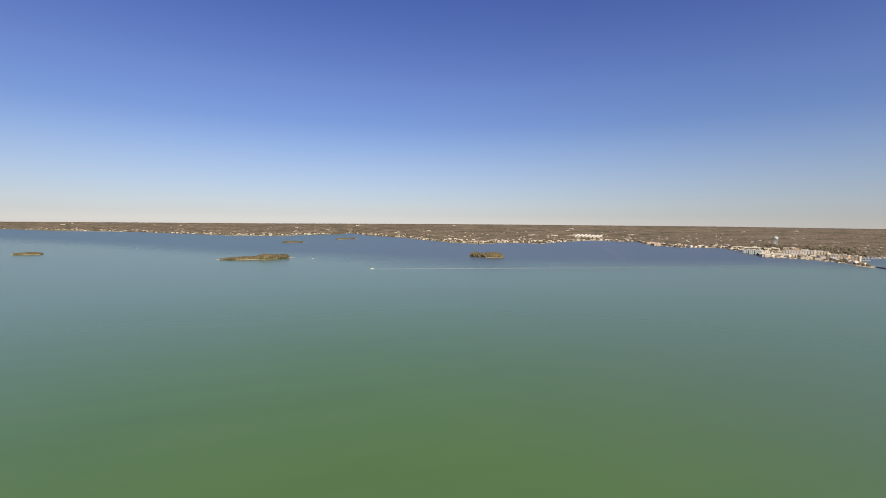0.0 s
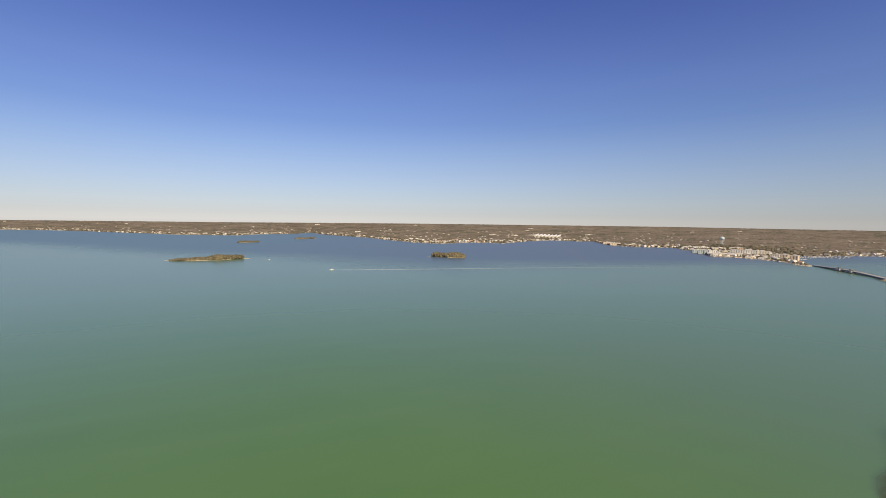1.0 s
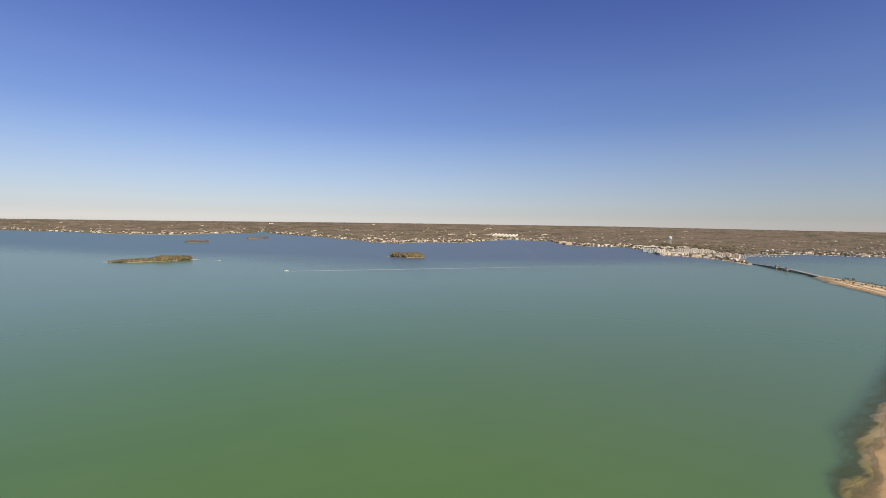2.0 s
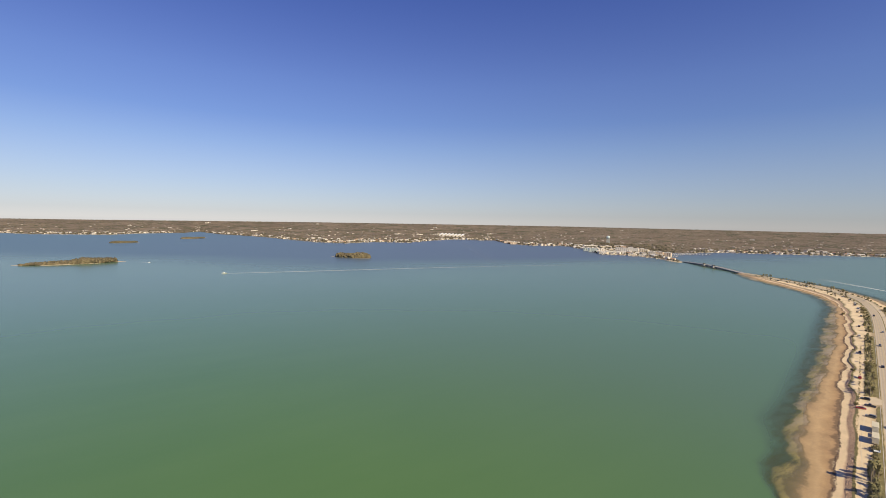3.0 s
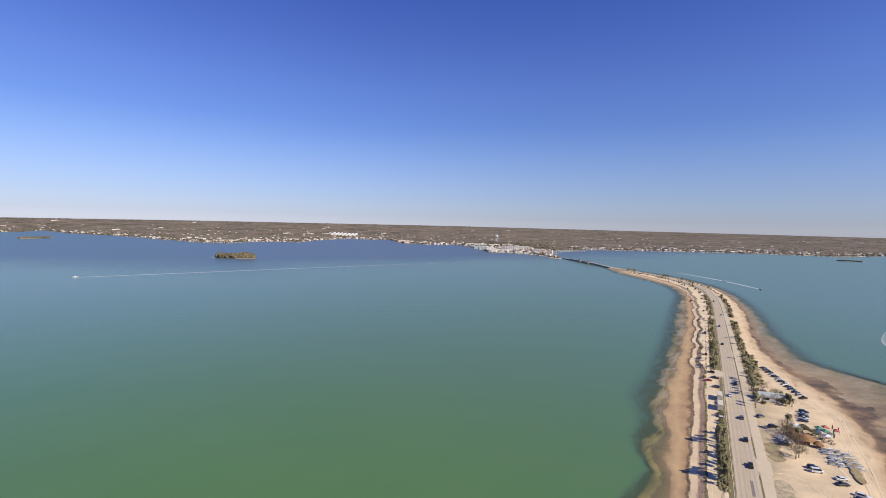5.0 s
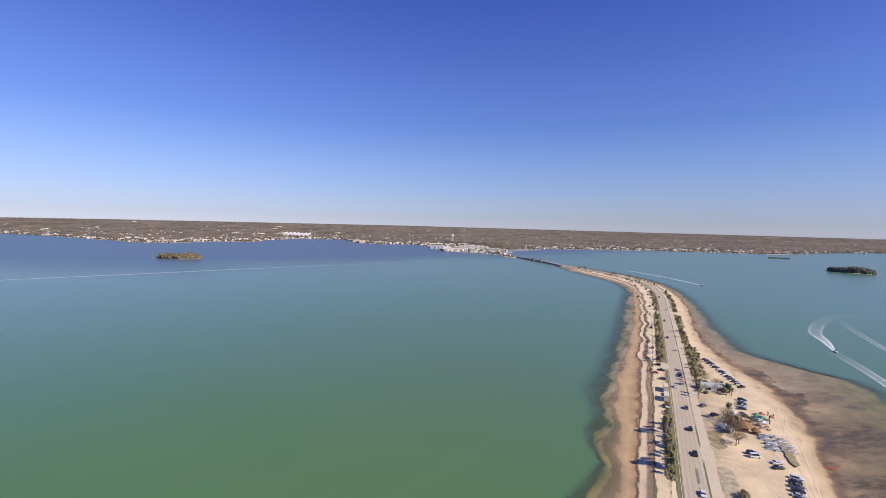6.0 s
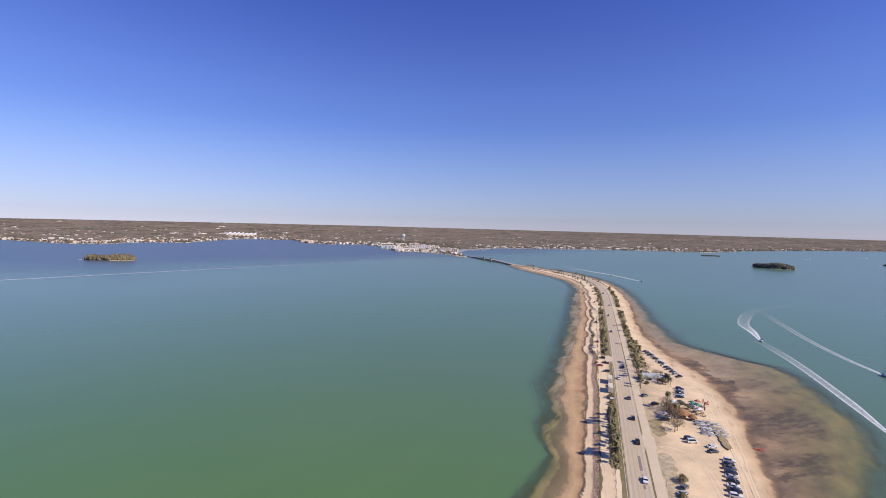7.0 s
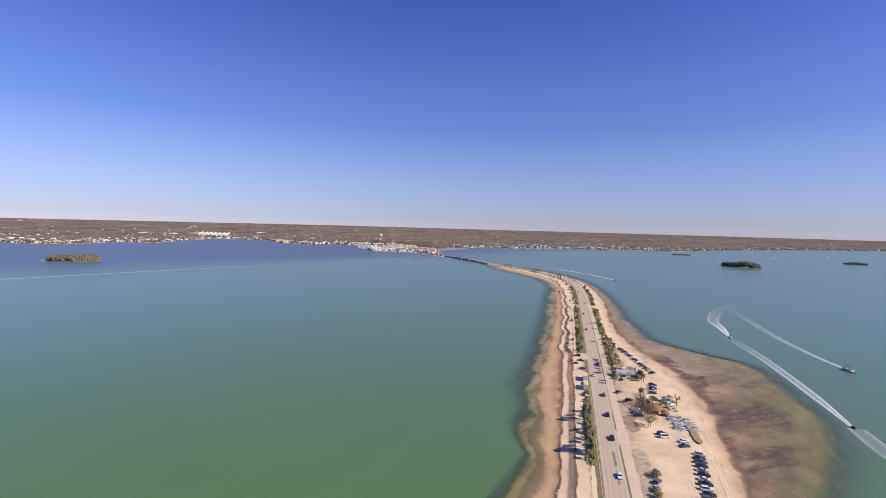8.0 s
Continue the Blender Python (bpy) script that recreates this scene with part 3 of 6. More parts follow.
def build_water():
    az = np.concatenate([np.arange(-180, -48, 4.0), np.arange(-48, 34, 1.5), np.arange(34, 92, 0.22), np.arange(92, 180, 4.0)])
    r = np.concatenate([[20, 60, 100, 130], 150 * 1.0075 ** np.arange(0, 300), np.linspace(1500, 4930, 20)])
    A, R = np.meshgrid(az, r)
    off = np.clip(np.where((A < 0) & (A > -48), -A, np.where((A > 43) & (A < 92), A - 43, 0)), 0, 47)
    R = np.where(R > 1400, R / np.cos(np.radians(off * np.clip((R - 1400) / 3500, 0, 1))), R)
    x, y = polar(A, R)
    x, y = x.ravel(), y.ravel()
    depth = np.full(len(x), 3.3)
    near = np.where((x > -100) & (x < 1300) & (y > -200) & (y < 1000))[0]
    s, l = across(x[near], y[near])
    depth[near] = -bed_height(s, l)
    v = np.stack([x, y, np.zeros_like(x)], 1)
    n = len(az)
    faces = grid_faces(len(r), n, wrap=True)
    dry = (depth < -0.12)[faces].all(1)
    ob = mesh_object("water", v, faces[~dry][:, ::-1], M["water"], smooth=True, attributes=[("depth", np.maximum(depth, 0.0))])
    return tagged(ob, "calm green bay water turning blue with distance", "water", kind="structure")


build_water()

# ---- road, trail and verges ----
ROAD_Z = 1.66
strip("road", -480, 1120, -4.25, 4.25, ROAD_Z, M["asphalt"], "worn pale asphalt two-lane causeway road", "road", thick=0.1)
strip("trail", -480, 1110, 4.95, 8.8, ROAD_Z - 0.01, M["trail"], "pale concrete walking and cycling trail beside the road", "trail", thick=0.1)
strip("driveway", 41, 57, 4.3, 9.6, ROAD_Z - 0.004, M["trail"], "worn concrete drive from the road to the sand lot", "driveway", step=0.8, ends=2.4)
strip("driveway", 180, 195, -10.5, -4.2, ROAD_Z - 0.004, M["trail"], "worn concrete drive from the road to the sand strip", "driveway", step=0.8, ends=2.4)


# ---- woods of the mainland ----
def clump_mesh(name, xyz, size, height, material, seed, sides=6, parent=None, foot=0.75, waist=0.92):
    """Many leafy clumps in one mesh: uneven domes. foot, waist: how wide they are at the ground and below the top."""
    rng = np.random.default_rng(seed)
    n = len(xyz)
    ang = np.linspace(0, 2 * math.pi, sides, endpoint=False)
    t = np.concatenate([np.stack([np.cos(ang) * foot, np.sin(ang) * foot, 0 * ang], 1), np.stack([np.cos(ang + 0.5) * waist, np.sin(ang + 0.5) * waist, 0 * ang + 0.68], 1), [[0, 0, 1.0]]])
    f = []
    for k in range(sides):
        j = (k + 1) % sides
        f += [(k, j, sides + k), (j, sides + j, sides + k), (sides + k, sides + j, 2 * sides)]
    f = np.array(f)
    v = np.repeat(t[None], n, 0) * np.stack([size, size, height], 1)[:, None]
    turn = rng.uniform(0, 6.28, n)
    c, s = np.cos(turn)[:, None], np.sin(turn)[:, None]
    v = np.stack([v[..., 0] * c - v[..., 1] * s, v[..., 0] * s + v[..., 1] * c, v[..., 2]], 2)
    v *= 1 + rng.uniform(-0.28, 0.28, v.shape)
    v += np.asarray(xyz)[:, None]
    faces = (f[None] + (np.arange(n) * len(t))[:, None, None]).reshape(-1, 3)
    return mesh_object(name, v.reshape(-1, 3), faces, material, parent, smooth=True)


def build_woods():
    rng = np.random.default_rng(4)
    n = 128000
    az = rng.uniform(-46, 90, n)
    sh, ed = shore_at(az), edge_at(az)
    u = rng.uniform(0, 1, n) ** 0.8
    r = sh + 25 + (ed - sh - 30) * u
    keep = (r < ed) & (r > sh + 15)
    az, r = az[keep], r[keep]
    x, y = polar(az, r)
    town = (az > 31.5) & (az < 43.5) & (r < 2350)
    thin = rng.uniform(0, 1, len(x)) < 0.5
    keep = ~town | thin
    x, y, az, r = x[keep], y[keep], az[keep], r[keep]
    size = rng.uniform(3.0, 7.0, len(x)) * (0.6 + r / 5000)
    xyz = np.stack([x, y, land_height(az, r) - 1.0], 1)
    height = rng.uniform(1.8, 3.8, len(x))
    ob = clump_mesh("woods", xyz, size, height, M["woods"], 5, 4, foot=1.05, waist=0.8)
    tagged(ob, "grey-brown winter woods covering the mainland to the horizon", "woods", kind="stuff")


build_woods()


def build_shore_trees():
    """Yards and gardens along the water: crowns between and in front of the houses."""
    rng = np.random.default_rng(14)
    n = 9000
    az = rng.uniform(-44, 88, n)
    sh = shore_at(az)
    r = sh + 9 + 240 * rng.uniform(0, 1, n) ** 1.8
    keep = (np.sin(az * 6.3) + np.sin(az * 17.1 + 2) + rng.normal(0, 0.7, n) > -0.2) & ~((az > 36.1) & (az < 39.8) & (r < sh + 45)) & ~((az > 42.3) & (az < 43.6)) & ~((az > 34.2) & (az < 36.2) & (r < sh + 90))
    az, r = az[keep], r[keep]
    x, y = polar(az, r)
    xyz = np.stack([x, y, land_height(az, r) - 0.5], 1)
    ob = clump_mesh("shore_trees", xyz, rng.uniform(2.0, 4.4, len(x)), rng.uniform(3.0, 7.5, len(x)), M["shore_leaf"], 15, 5)
    tagged(ob, "olive and brown garden trees along the far shore", "trees", kind="stuff")


build_shore_trees()


def build_town_trees():
    rng = np.random.default_rng(24)
    az = rng.uniform(31.5, 43.25, 3600)
    sh = shore_at(az)
    r = sh + np.where(az > 42.4, 18, 45) + (2450 - sh) * rng.uniform(0, 1, len(az))
    keep = (np.sin(az * 9.1 + r * 0.021) + np.sin(r * 0.047 - az * 4) + rng.normal(0, 0.5, len(az)) > np.where(az > 41.5, 1.1, 0.1)) & ~((az > 42.2) & (r < 1600)) & ~((az > 34.2) & (az < 37.2) & (r < sh + 150))
    az, r = az[keep], r[keep]
    x, y = polar(az, r)
    xyz = np.stack([x, y, land_height(az, r) - 0.5], 1)
    ob = clump_mesh("town_trees", xyz, rng.uniform(2.2, 5.0, len(x)), rng.uniform(3.5, 8.0, len(x)) * np.where(az > 41.4, 0.55, 1), M["shore_leaf"], 25, 5)
    tagged(ob, "olive street trees between the town's buildings", "trees", kind="stuff")


build_town_trees()


def build_rooftops(name, n, seed, deep, material, label):
    """Small pale roofs of streets half hidden by the woods."""
    rng = np.random.default_rng(seed)
    az = rng.uniform(-46, 89, n)
    sh, ed = shore_at(az), edge_at(az)
    r = sh + 60 + (ed - sh - 80) * rng.beta(1.0, 4.2, n)
    if deep:
        r = sh + 22 + deep * rng.uniform(0, 1, n) ** 2
    keep = np.sin(az * 2.1) + np.sin(r * 0.013 + az) + rng.normal(0, 0.6, n) > 0.1
    keep &= (r < ed - 40) & ~((az > 33) & (az < 43.4) & (r < shore_at(az) + 200))
    az, r = az[keep], r[keep]
    x, y = polar(az, r)
    z = land_height(az, r) + 2.6
    w, d, h = rng.uniform(3, 6, len(x)), rng.uniform(4, 8, len(x)), rng.uniform(1.0, 2.0, len(x))
    t = np.array([(-1, -1, -4), (1, -1, -4), (1, 1, -4), (-1, 1, -4), (-1, -1, 0), (1, -1, 0), (1, 1, 0), (-1, 1, 0), (0, -0.8, 1), (0, 0.8, 1)], float)
    f = np.array([(0, 1, 5), (0, 5, 4), (1, 2, 6), (1, 6, 5), (2, 3, 7), (2, 7, 6), (3, 0, 4), (3, 4, 7), (4, 5, 8), (5, 6, 9), (5, 9, 8), (6, 7, 9), (7, 4, 8), (7, 8, 9)])
    v = t[None] * np.stack([w, d, h], 1)[:, None]
    a = rng.uniform(0, 3.14, len(x))
    c, q = np.cos(a)[:, None], np.sin(a)[:, None]
    v = np.stack([v[..., 0] * c - v[..., 1] * q + x[:, None], v[..., 0] * q + v[..., 1] * c + y[:, None], v[..., 2] + z[:, None]], 2)
    faces = (f[None] + (np.arange(len(x)) * 10)[:, None, None]).reshape(-1, 3)
    ob = mesh_object(name, v.reshape(-1, 3), faces, M[material])
    tagged(ob, label, "rooftops", kind="stuff")


build_rooftops("rooftops", 1700, 8, 0, "rooftops", "pale roofs of distant streets among the woods")
build_rooftops("shore_rooftops", 950, 9, 170, "shore_roofs", "small white and cream houses crowding the far shore")


def seawall(az0, az1):
    az = np.arange(az0, az1, 0.1)
    sh = shore_at(az)
    rows = []
    for dr, z in ((-1, -2), (0, 1.3), (3, 1.5), (9, 1.6)):
        rows.append(np.stack([*polar(az, sh + dr), np.full_like(az, z)], 1))
    v = np.stack(rows, 1)
    ob = mesh_object("seawall", v.reshape(-1, 3), grid_faces(len(az), 4), M["seawall"])
    tagged(ob, "pale concrete seawall along the mainland shore", "seawall", kind="structure")


for a, b in ((-40, -34), (-26, -15), (-5, 13.5), (15, 21), (24.5, 33), (33.4, 36.2), (39.6, 40.6), (42.2, 60), (62, 71)):
    seawall(a, b)


SPIT = ([40.0, 40.8, 41.5, 42.0, 42.5, 42.78], [1722, 1645, 1585, 1560, 1545, 1546], [1850, 1820, 1690, 1640, 1606, 1580])


def build_headland():
    """The low spit on which the bridge lands, with open water behind it."""
    az = np.arange(40.0, 42.8, 0.04)
    f, k = np.interp(az, SPIT[0], SPIT[1]) + 4 * np.sin(az * 31), np.interp(az, SPIT[0], SPIT[2]) + 6 * np.sin(az * 23)
    rows = []
    for u, off, z in ((0, -14, -1.5), (0, 0, 0.0), (0, 6, 1.3), (0.5, 0, 1.9), (1, -6, 1.3), (1, 0, 0.0), (1, 14, -1.5)):
        rows.append(np.stack([*polar(az, f * (1 - u) + k * u + off), np.full_like(az, z)], 1))
    v = np.stack(rows, 1)
    ob = mesh_object("headland", v.reshape(-1, 3), grid_faces(len(az), 7), M["island_sand"], smooth=True)
    tagged(ob, "low sandy spit where the bridge reaches the mainland", "headland", kind="structure")
    rng = np.random.default_rng(61)
    a = rng.uniform(40.2, 42.5, 300)
    u = rng.uniform(0.15, 0.9, 300)
    keep = np.sin(a * 21) + np.sin(a * 57 + u * 9) + rng.normal(0, 0.4, 300) > 0.35
    a, u = a[keep], u[keep]
    r = np.interp(a, SPIT[0], SPIT[1]) * (1 - u) + np.interp(a, SPIT[0], SPIT[2]) * u
    x, y = polar(a, r)
    ob = clump_mesh("headland_trees", np.stack([x, y, np.full(len(a), 1.2)], 1), rng.uniform(1.6, 3.4, len(a)), rng.uniform(2.0, 5.0, len(a)), M["shore_leaf"], 62, 6)
    tagged(ob, "olive and brown trees on the sandy spit", "trees", kind="stuff")


build_headland()


def build_far_beach():
    """The pale strip of beach in front of the town."""
    az = np.arange(36.2, 39.65, 0.05)
    sh = shore_at(az)
    wide = 14 * np.sin((az - 36.2) / 3.45 * math.pi) ** 0.5 + 2
    rows = [np.stack([*polar(az, sh + dr * wide), np.full_like(az, z)], 1) for dr, z in ((-0.5, -0.6), (0, 0.35), (0.6, 1.5), (1.2, 1.9))]
    v = np.stack(rows, 1)
    ob = mesh_object("far_beach", v.reshape(-1, 3), grid_faces(len(az), 4), M["island_sand"])
    tagged(ob, "pale sand beach in front of the town", "beach", kind="structure")


build_far_beach()


# ---- islands ----
def island(x, y, length, width, turn, seed, tall, label, bare=0.2, far_end=1.0, leaves="mangrove"):
    """A low sand island with mangroves; turn: degrees of its long axis clockwise from +y."""
    rng = np.random.default_rng(seed)
    m = pose(x, y, 0, 0, 0, -turn)
    ang = np.linspace(0, 2 * math.pi, 48, endpoint=False)
    edge = 1 + 0.12 * np.sin(3 * ang + seed) + 0.07 * np.sin(7 * ang + 2 * seed)
    rings = []
    for k, z in ((1.25, -1.2), (1.0, 0.05), (0.93, 0.5), (0.6, 0.9), (0.02, 1.0)):
        rings.append(np.stack([np.cos(ang) * width / 2 * edge * k, np.sin(ang) * length / 2 * edge * k, np.full(48, z)], 1))
    ob = mesh_object("island", np.concatenate(rings), grid_faces(5, 48, wrap=True), M["island_sand"], smooth=True)
    ob.matrix_basis = m
    tagged(ob, label, "island", "islands in the bay")
    n = int(length * width / 5) + 40
    p = rng.uniform(-1, 1, (n * 2, 2))
    p = p[(p ** 2).sum(1) < (1 - bare * 0.5) ** 2][:n]
    k = np.hypot(p[:, 0], p[:, 1])
    px, py = p[:, 0] * width / 2, p[:, 1] * length / 2
    h = tall * rng.uniform(0.62, 0.95, len(p)) * (1.03 - 0.42 * k ** 6) * (0.88 + 0.12 * np.sin(py / length * 9 + seed)) * np.interp(py / length, [-0.5, 0.0, 0.12, 0.5], [far_end, far_end, 1, 1])
    size = rng.uniform(1.3, 3.1, len(p)) * (tall / 7) ** 0.5
    low = rng.uniform(0, 1, len(p)) < 0.5
    z = np.where(low, 0.4, np.maximum(0.4, h - 2.2 * (tall / 9)))
    clump_mesh("mangrove_thicket", np.stack([px, py, z], 1), np.where(low, size * 1.35, size), np.where(low, h * 0.86, np.minimum(h, 2.8 * (tall / 9))), M[leaves], seed + 50, 6, ob)
    return ob


island(-1144, 1290, 70, 26, 61, 1, 7, "small low mangrove island with a strip of pale sand")
island(-489, 1223, 185, 48, 60, 2, 14, "long mangrove island with taller trees and a sand spit", far_end=0.45)
island(-696, 2173, 112, 40, 45, 3, 8, "distant low mangrove island")
island(-548, 2660, 170, 50, 30, 4, 8, "distant low mangrove island")
island(128, 1375, 112, 40, 118, 6, 15, "compact mangrove island with a narrow sandy edge")
island(1602, 440, 104, 48, 172, 7, 16, "dense dark wooded island standing alone in the bay", leaves="dark_woods")
island(2194, 238, 80, 12, 150, 8, 9, "thin row of mangroves on a shoal", leaves="dark_woods")
island(2151, 803, 80, 20, 160, 9, 5, "flat distant sandy mangrove islet", leaves="dark_woods")


# ---- more materials for things ----
def paint(name, colour, rough=0.35, metal=0.0, coat=0.0):
    d = tuple(c * 0.86 for c in colour)
    mat = surface(name, d, colour, rough, metal, grain=6, patch=0.8, bump=0)
    if coat:
        mat.node_tree.nodes["Principled BSDF"].inputs["Coat Weight"].default_value = coat
    return mat


CAR_PAINT = {k: paint("car_paint_" + k, c, 0.3, 0.0, 0.6) for k, c in {
    "black": (0.012, 0.013, 0.016), "navy": (0.015, 0.025, 0.06), "white": (0.78, 0.78, 0.76), "silver": (0.45, 0.46, 0.47),
    "grey": (0.13, 0.135, 0.14), "red": (0.38, 0.03, 0.025), "tan": (0.42, 0.36, 0.27)}.items()}
M.update({
    "glass": paint("tinted_glass", (0.02, 0.025, 0.03), 0.08),
    "tyre": paint("rubber", (0.02, 0.02, 0.02), 0.9),
    "rim": paint("alloy", (0.5, 0.5, 0.52), 0.35, 0.8),
    "head": paint("headlight_glass", (0.7, 0.7, 0.68), 0.15),
    "tail": paint("tail_light", (0.35, 0.02, 0.02), 0.2),
    "thatch": surface("palm_thatch", (0.22, 0.11, 0.045), (0.42, 0.24, 0.11), 0.95, grain=5, patch=0.9, bump=0.8, depth=0.1),
    "timber": surface("weathered_timber", (0.16, 0.12, 0.08), (0.30, 0.23, 0.16), 0.85, grain=6, patch=0.8),
    "white_metal": surface("white_painted_metal", (0.70, 0.70, 0.68), (0.82, 0.82, 0.80), 0.5, grain=0.8, patch=0.05, bump=0),
    "cream": surface("cream_panel", (0.62, 0.55, 0.38), (0.74, 0.67, 0.48), 0.6, grain=2, patch=0.3, bump=0.1),
    "blue_roof": surface("blue_grey_roof", (0.36, 0.38, 0.37), (0.47, 0.49, 0.47), 0.6, grain=3, patch=0.4, bump=0.2),
    "stucco": surface("white_stucco", (0.72, 0.66, 0.56), (0.86, 0.80, 0.71), 0.9, grain=2, patch=0.1, bump=0.1),
    "stucco_warm": surface("warm_stucco", (0.70, 0.60, 0.46), (0.82, 0.73, 0.59), 0.9, grain=2, patch=0.1, bump=0.1),
    "stucco_peach": surface("peach_stucco", (0.70, 0.54, 0.39), (0.80, 0.64, 0.47), 0.9, grain=2, patch=0.1, bump=0.1),
    "stucco_teal": surface("teal_glazed_front", (0.42, 0.47, 0.46), (0.56, 0.61, 0.59), 0.4, grain=2, patch=0.1, bump=0.1),
    "tile": surface("terracotta_roof", (0.36, 0.22, 0.14), (0.50, 0.32, 0.21), 0.85, grain=3, patch=0.3, bump=0.3),
    "shingle": surface("grey_shingle", (0.22, 0.20, 0.18), (0.36, 0.33, 0.30), 0.9, grain=3, patch=0.3, bump=0.3),
    "light_roof": surface("pale_roof", (0.58, 0.53, 0.46), (0.76, 0.71, 0.63), 0.8, grain=3, patch=0.2, bump=0.1),
    "concrete": surface("bridge_concrete", (0.40, 0.37, 0.34), (0.55, 0.52, 0.48), 0.9, grain=1, patch=0.1, bump=0.2),
    "steel": surface("dark_bridge_steel", (0.09, 0.095, 0.10), (0.15, 0.16, 0.165), 0.6, grain=1, patch=0.1, bump=0.1),
    "tank": surface("pale_green_tank_paint", (0.52, 0.60, 0.58), (0.64, 0.71, 0.69), 0.5, grain=0.5, patch=0.05, bump=0),
    "gel": paint("white_gelcoat", (0.80, 0.80, 0.79), 0.3),
    "canvas_green": surface("green_canvas", (0.07, 0.21, 0.14), (0.12, 0.30, 0.20), 0.8, grain=4, patch=0.6, bump=0.2),
    "canvas_red": surface("red_canvas", (0.42, 0.11, 0.08), (0.56, 0.17, 0.12), 0.8, grain=4, patch=0.6, bump=0.2),
    "canvas_blue": surface("blue_canvas", (0.04, 0.08, 0.17), (0.08, 0.14, 0.26), 0.7, grain=4, patch=0.6, bump=0.2),
    "canvas_white": surface("white_canvas", (0.66, 0.68, 0.70), (0.80, 0.81, 0.82), 0.8, grain=4, patch=0.6, bump=0.2),
    "canvas_dark": surface("dark_canvas", (0.015, 0.03, 0.022), (0.04, 0.06, 0.045), 0.8, grain=4, patch=0.6, bump=0.2),
    "wheel": surface("polished_wheel_path", (0.42, 0.345, 0.25), (0.50, 0.415, 0.305), 0.75, grain=3, patch=0.15, bump=0.1),
    "orange": paint("orange_plastic", (0.55, 0.10, 0.03), 0.4),
    "twig": surface("bare_twigs", (0.12, 0.078, 0.052), (0.22, 0.15, 0.10), 0.95, grain=3, patch=0.4, bump=0, island=0.3),
    "stone": surface("shore_rubble", (0.42, 0.265, 0.165), (0.60, 0.425, 0.28), 0.95, grain=2, patch=0.3, bump=0.3, island=0.22),
    "patch": surface("fresh_asphalt", (0.19, 0.16, 0.135), (0.27, 0.23, 0.195), 0.85, grain=4, patch=0.3, bump=0.2),
    "scrub": surface("roadside_scrub", (0.20, 0.16, 0.065), (0.45, 0.355, 0.19), 0.95, grain=2, patch=0.22, bump=0.5, depth=0.1),
    "tuft": surface("dry_tufts", (0.34, 0.285, 0.15), (0.56, 0.46, 0.29), 0.95, grain=3, patch=0.4, bump=0, island=0.4),
    "track": surface("packed_sand", (0.70, 0.565, 0.37), (0.77, 0.625, 0.415), 0.95, grain=3, patch=0.2, bump=0.2),
})


def foam_material():
    mat, b = blank("wake_foam", 0.6)
    vec = position(mat)
    fine = noise_tex(mat, vec, 1.1, 6, 0.7, 0.38, 0.62)
    wide = noise_tex(mat, vec, 0.25, 3, 0.6, 0.3, 0.7)
    b.inputs["Base Color"].default_value = (0.74, 0.78, 0.76, 1)
    f = maths(mat, "MULTIPLY_ADD", fine, 0.7, maths(mat, "MULTIPLY", wide, 0.3))
    fac = maths(mat, "MULTIPLY", attribute(mat, "foam"), maths(mat, "MULTIPLY_ADD", f, 0.9, 0.25), clamp=True)
    clear = mat.node_tree.nodes.new("ShaderNodeBsdfTransparent")
    m = mat.node_tree.nodes.new("ShaderNodeMixShader")
    link(mat, fac, m.inputs[0])
    link(mat, clear.outputs[0], m.inputs[1])
    link(mat, b.outputs[0], m.inputs[2])
    link(mat, m.outputs[0], mat.node_tree.nodes["Material Output"].inputs["Surface"])
    return mat


M["foam"] = foam_material()


def at(s, l, z=None, turn=0.0):
    """A pose on the causeway, +y along the road, turned by degrees."""
    x, y = along(s, l)
    if z is None:
        z = float(bed_height(np.array([float(s)]), np.array([float(l)]))[0])
    return Matrix.Translation((float(x), float(y), z)) @ Matrix.Rotation(heading(s) + radians(turn), 4, "Z")


# ---- road markings and verges ----
strip("edge_line", -60, 1110, -3.75, -3.6, ROAD_Z + 0.006, M["paint_white"], "worn white painted line along the road edge", "road marking")
strip("edge_line", -60, 1110, 3.6, 3.75, ROAD_Z + 0.006, M["paint_white"], "worn white painted line along the road edge", "road marking")
strip("centre_line", -60, 1110, -0.18, -0.06, ROAD_Z + 0.006, M["paint_yellow"], "faded yellow painted centre line", "road marking")
strip("centre_line", -60, 1110, 0.06, 0.18, ROAD_Z + 0.006, M["paint_yellow"], "faded yellow painted centre line", "road marking")
strip("road_patch", 20, 33, 0.8, 1.9, ROAD_Z + 0.005, M["patch"], "dark rectangular asphalt repair in the road", "road patch")
for a, b in ((15.6, 17.4), (12.2, 14.4), (6.0, 9.5)):
    strip("road_patch", a, b, 0.95, 1.85, ROAD_Z + 0.005, M["patch"], "small dark asphalt repair in the road", "road patch", step=0.5, ends=0.6)
for l in (-2.75, -1.05, 1.05, 2.75):
    strip("wheel_path", -60, 1110, l - 0.36, l + 0.36, ROAD_Z + 0.0035, M["wheel"], "darker band worn by wheels along the lane", "wheel path")
for a, b in ((-60, 40), (57, 80), (126, 246), (262, 420), (450, 700), (720, 1100)):
    strip("verge", a, b, 4.3, 4.9, ROAD_Z + 0.03, M["verge"], "narrow dark grass verge between road and trail", "verge", ends=2)
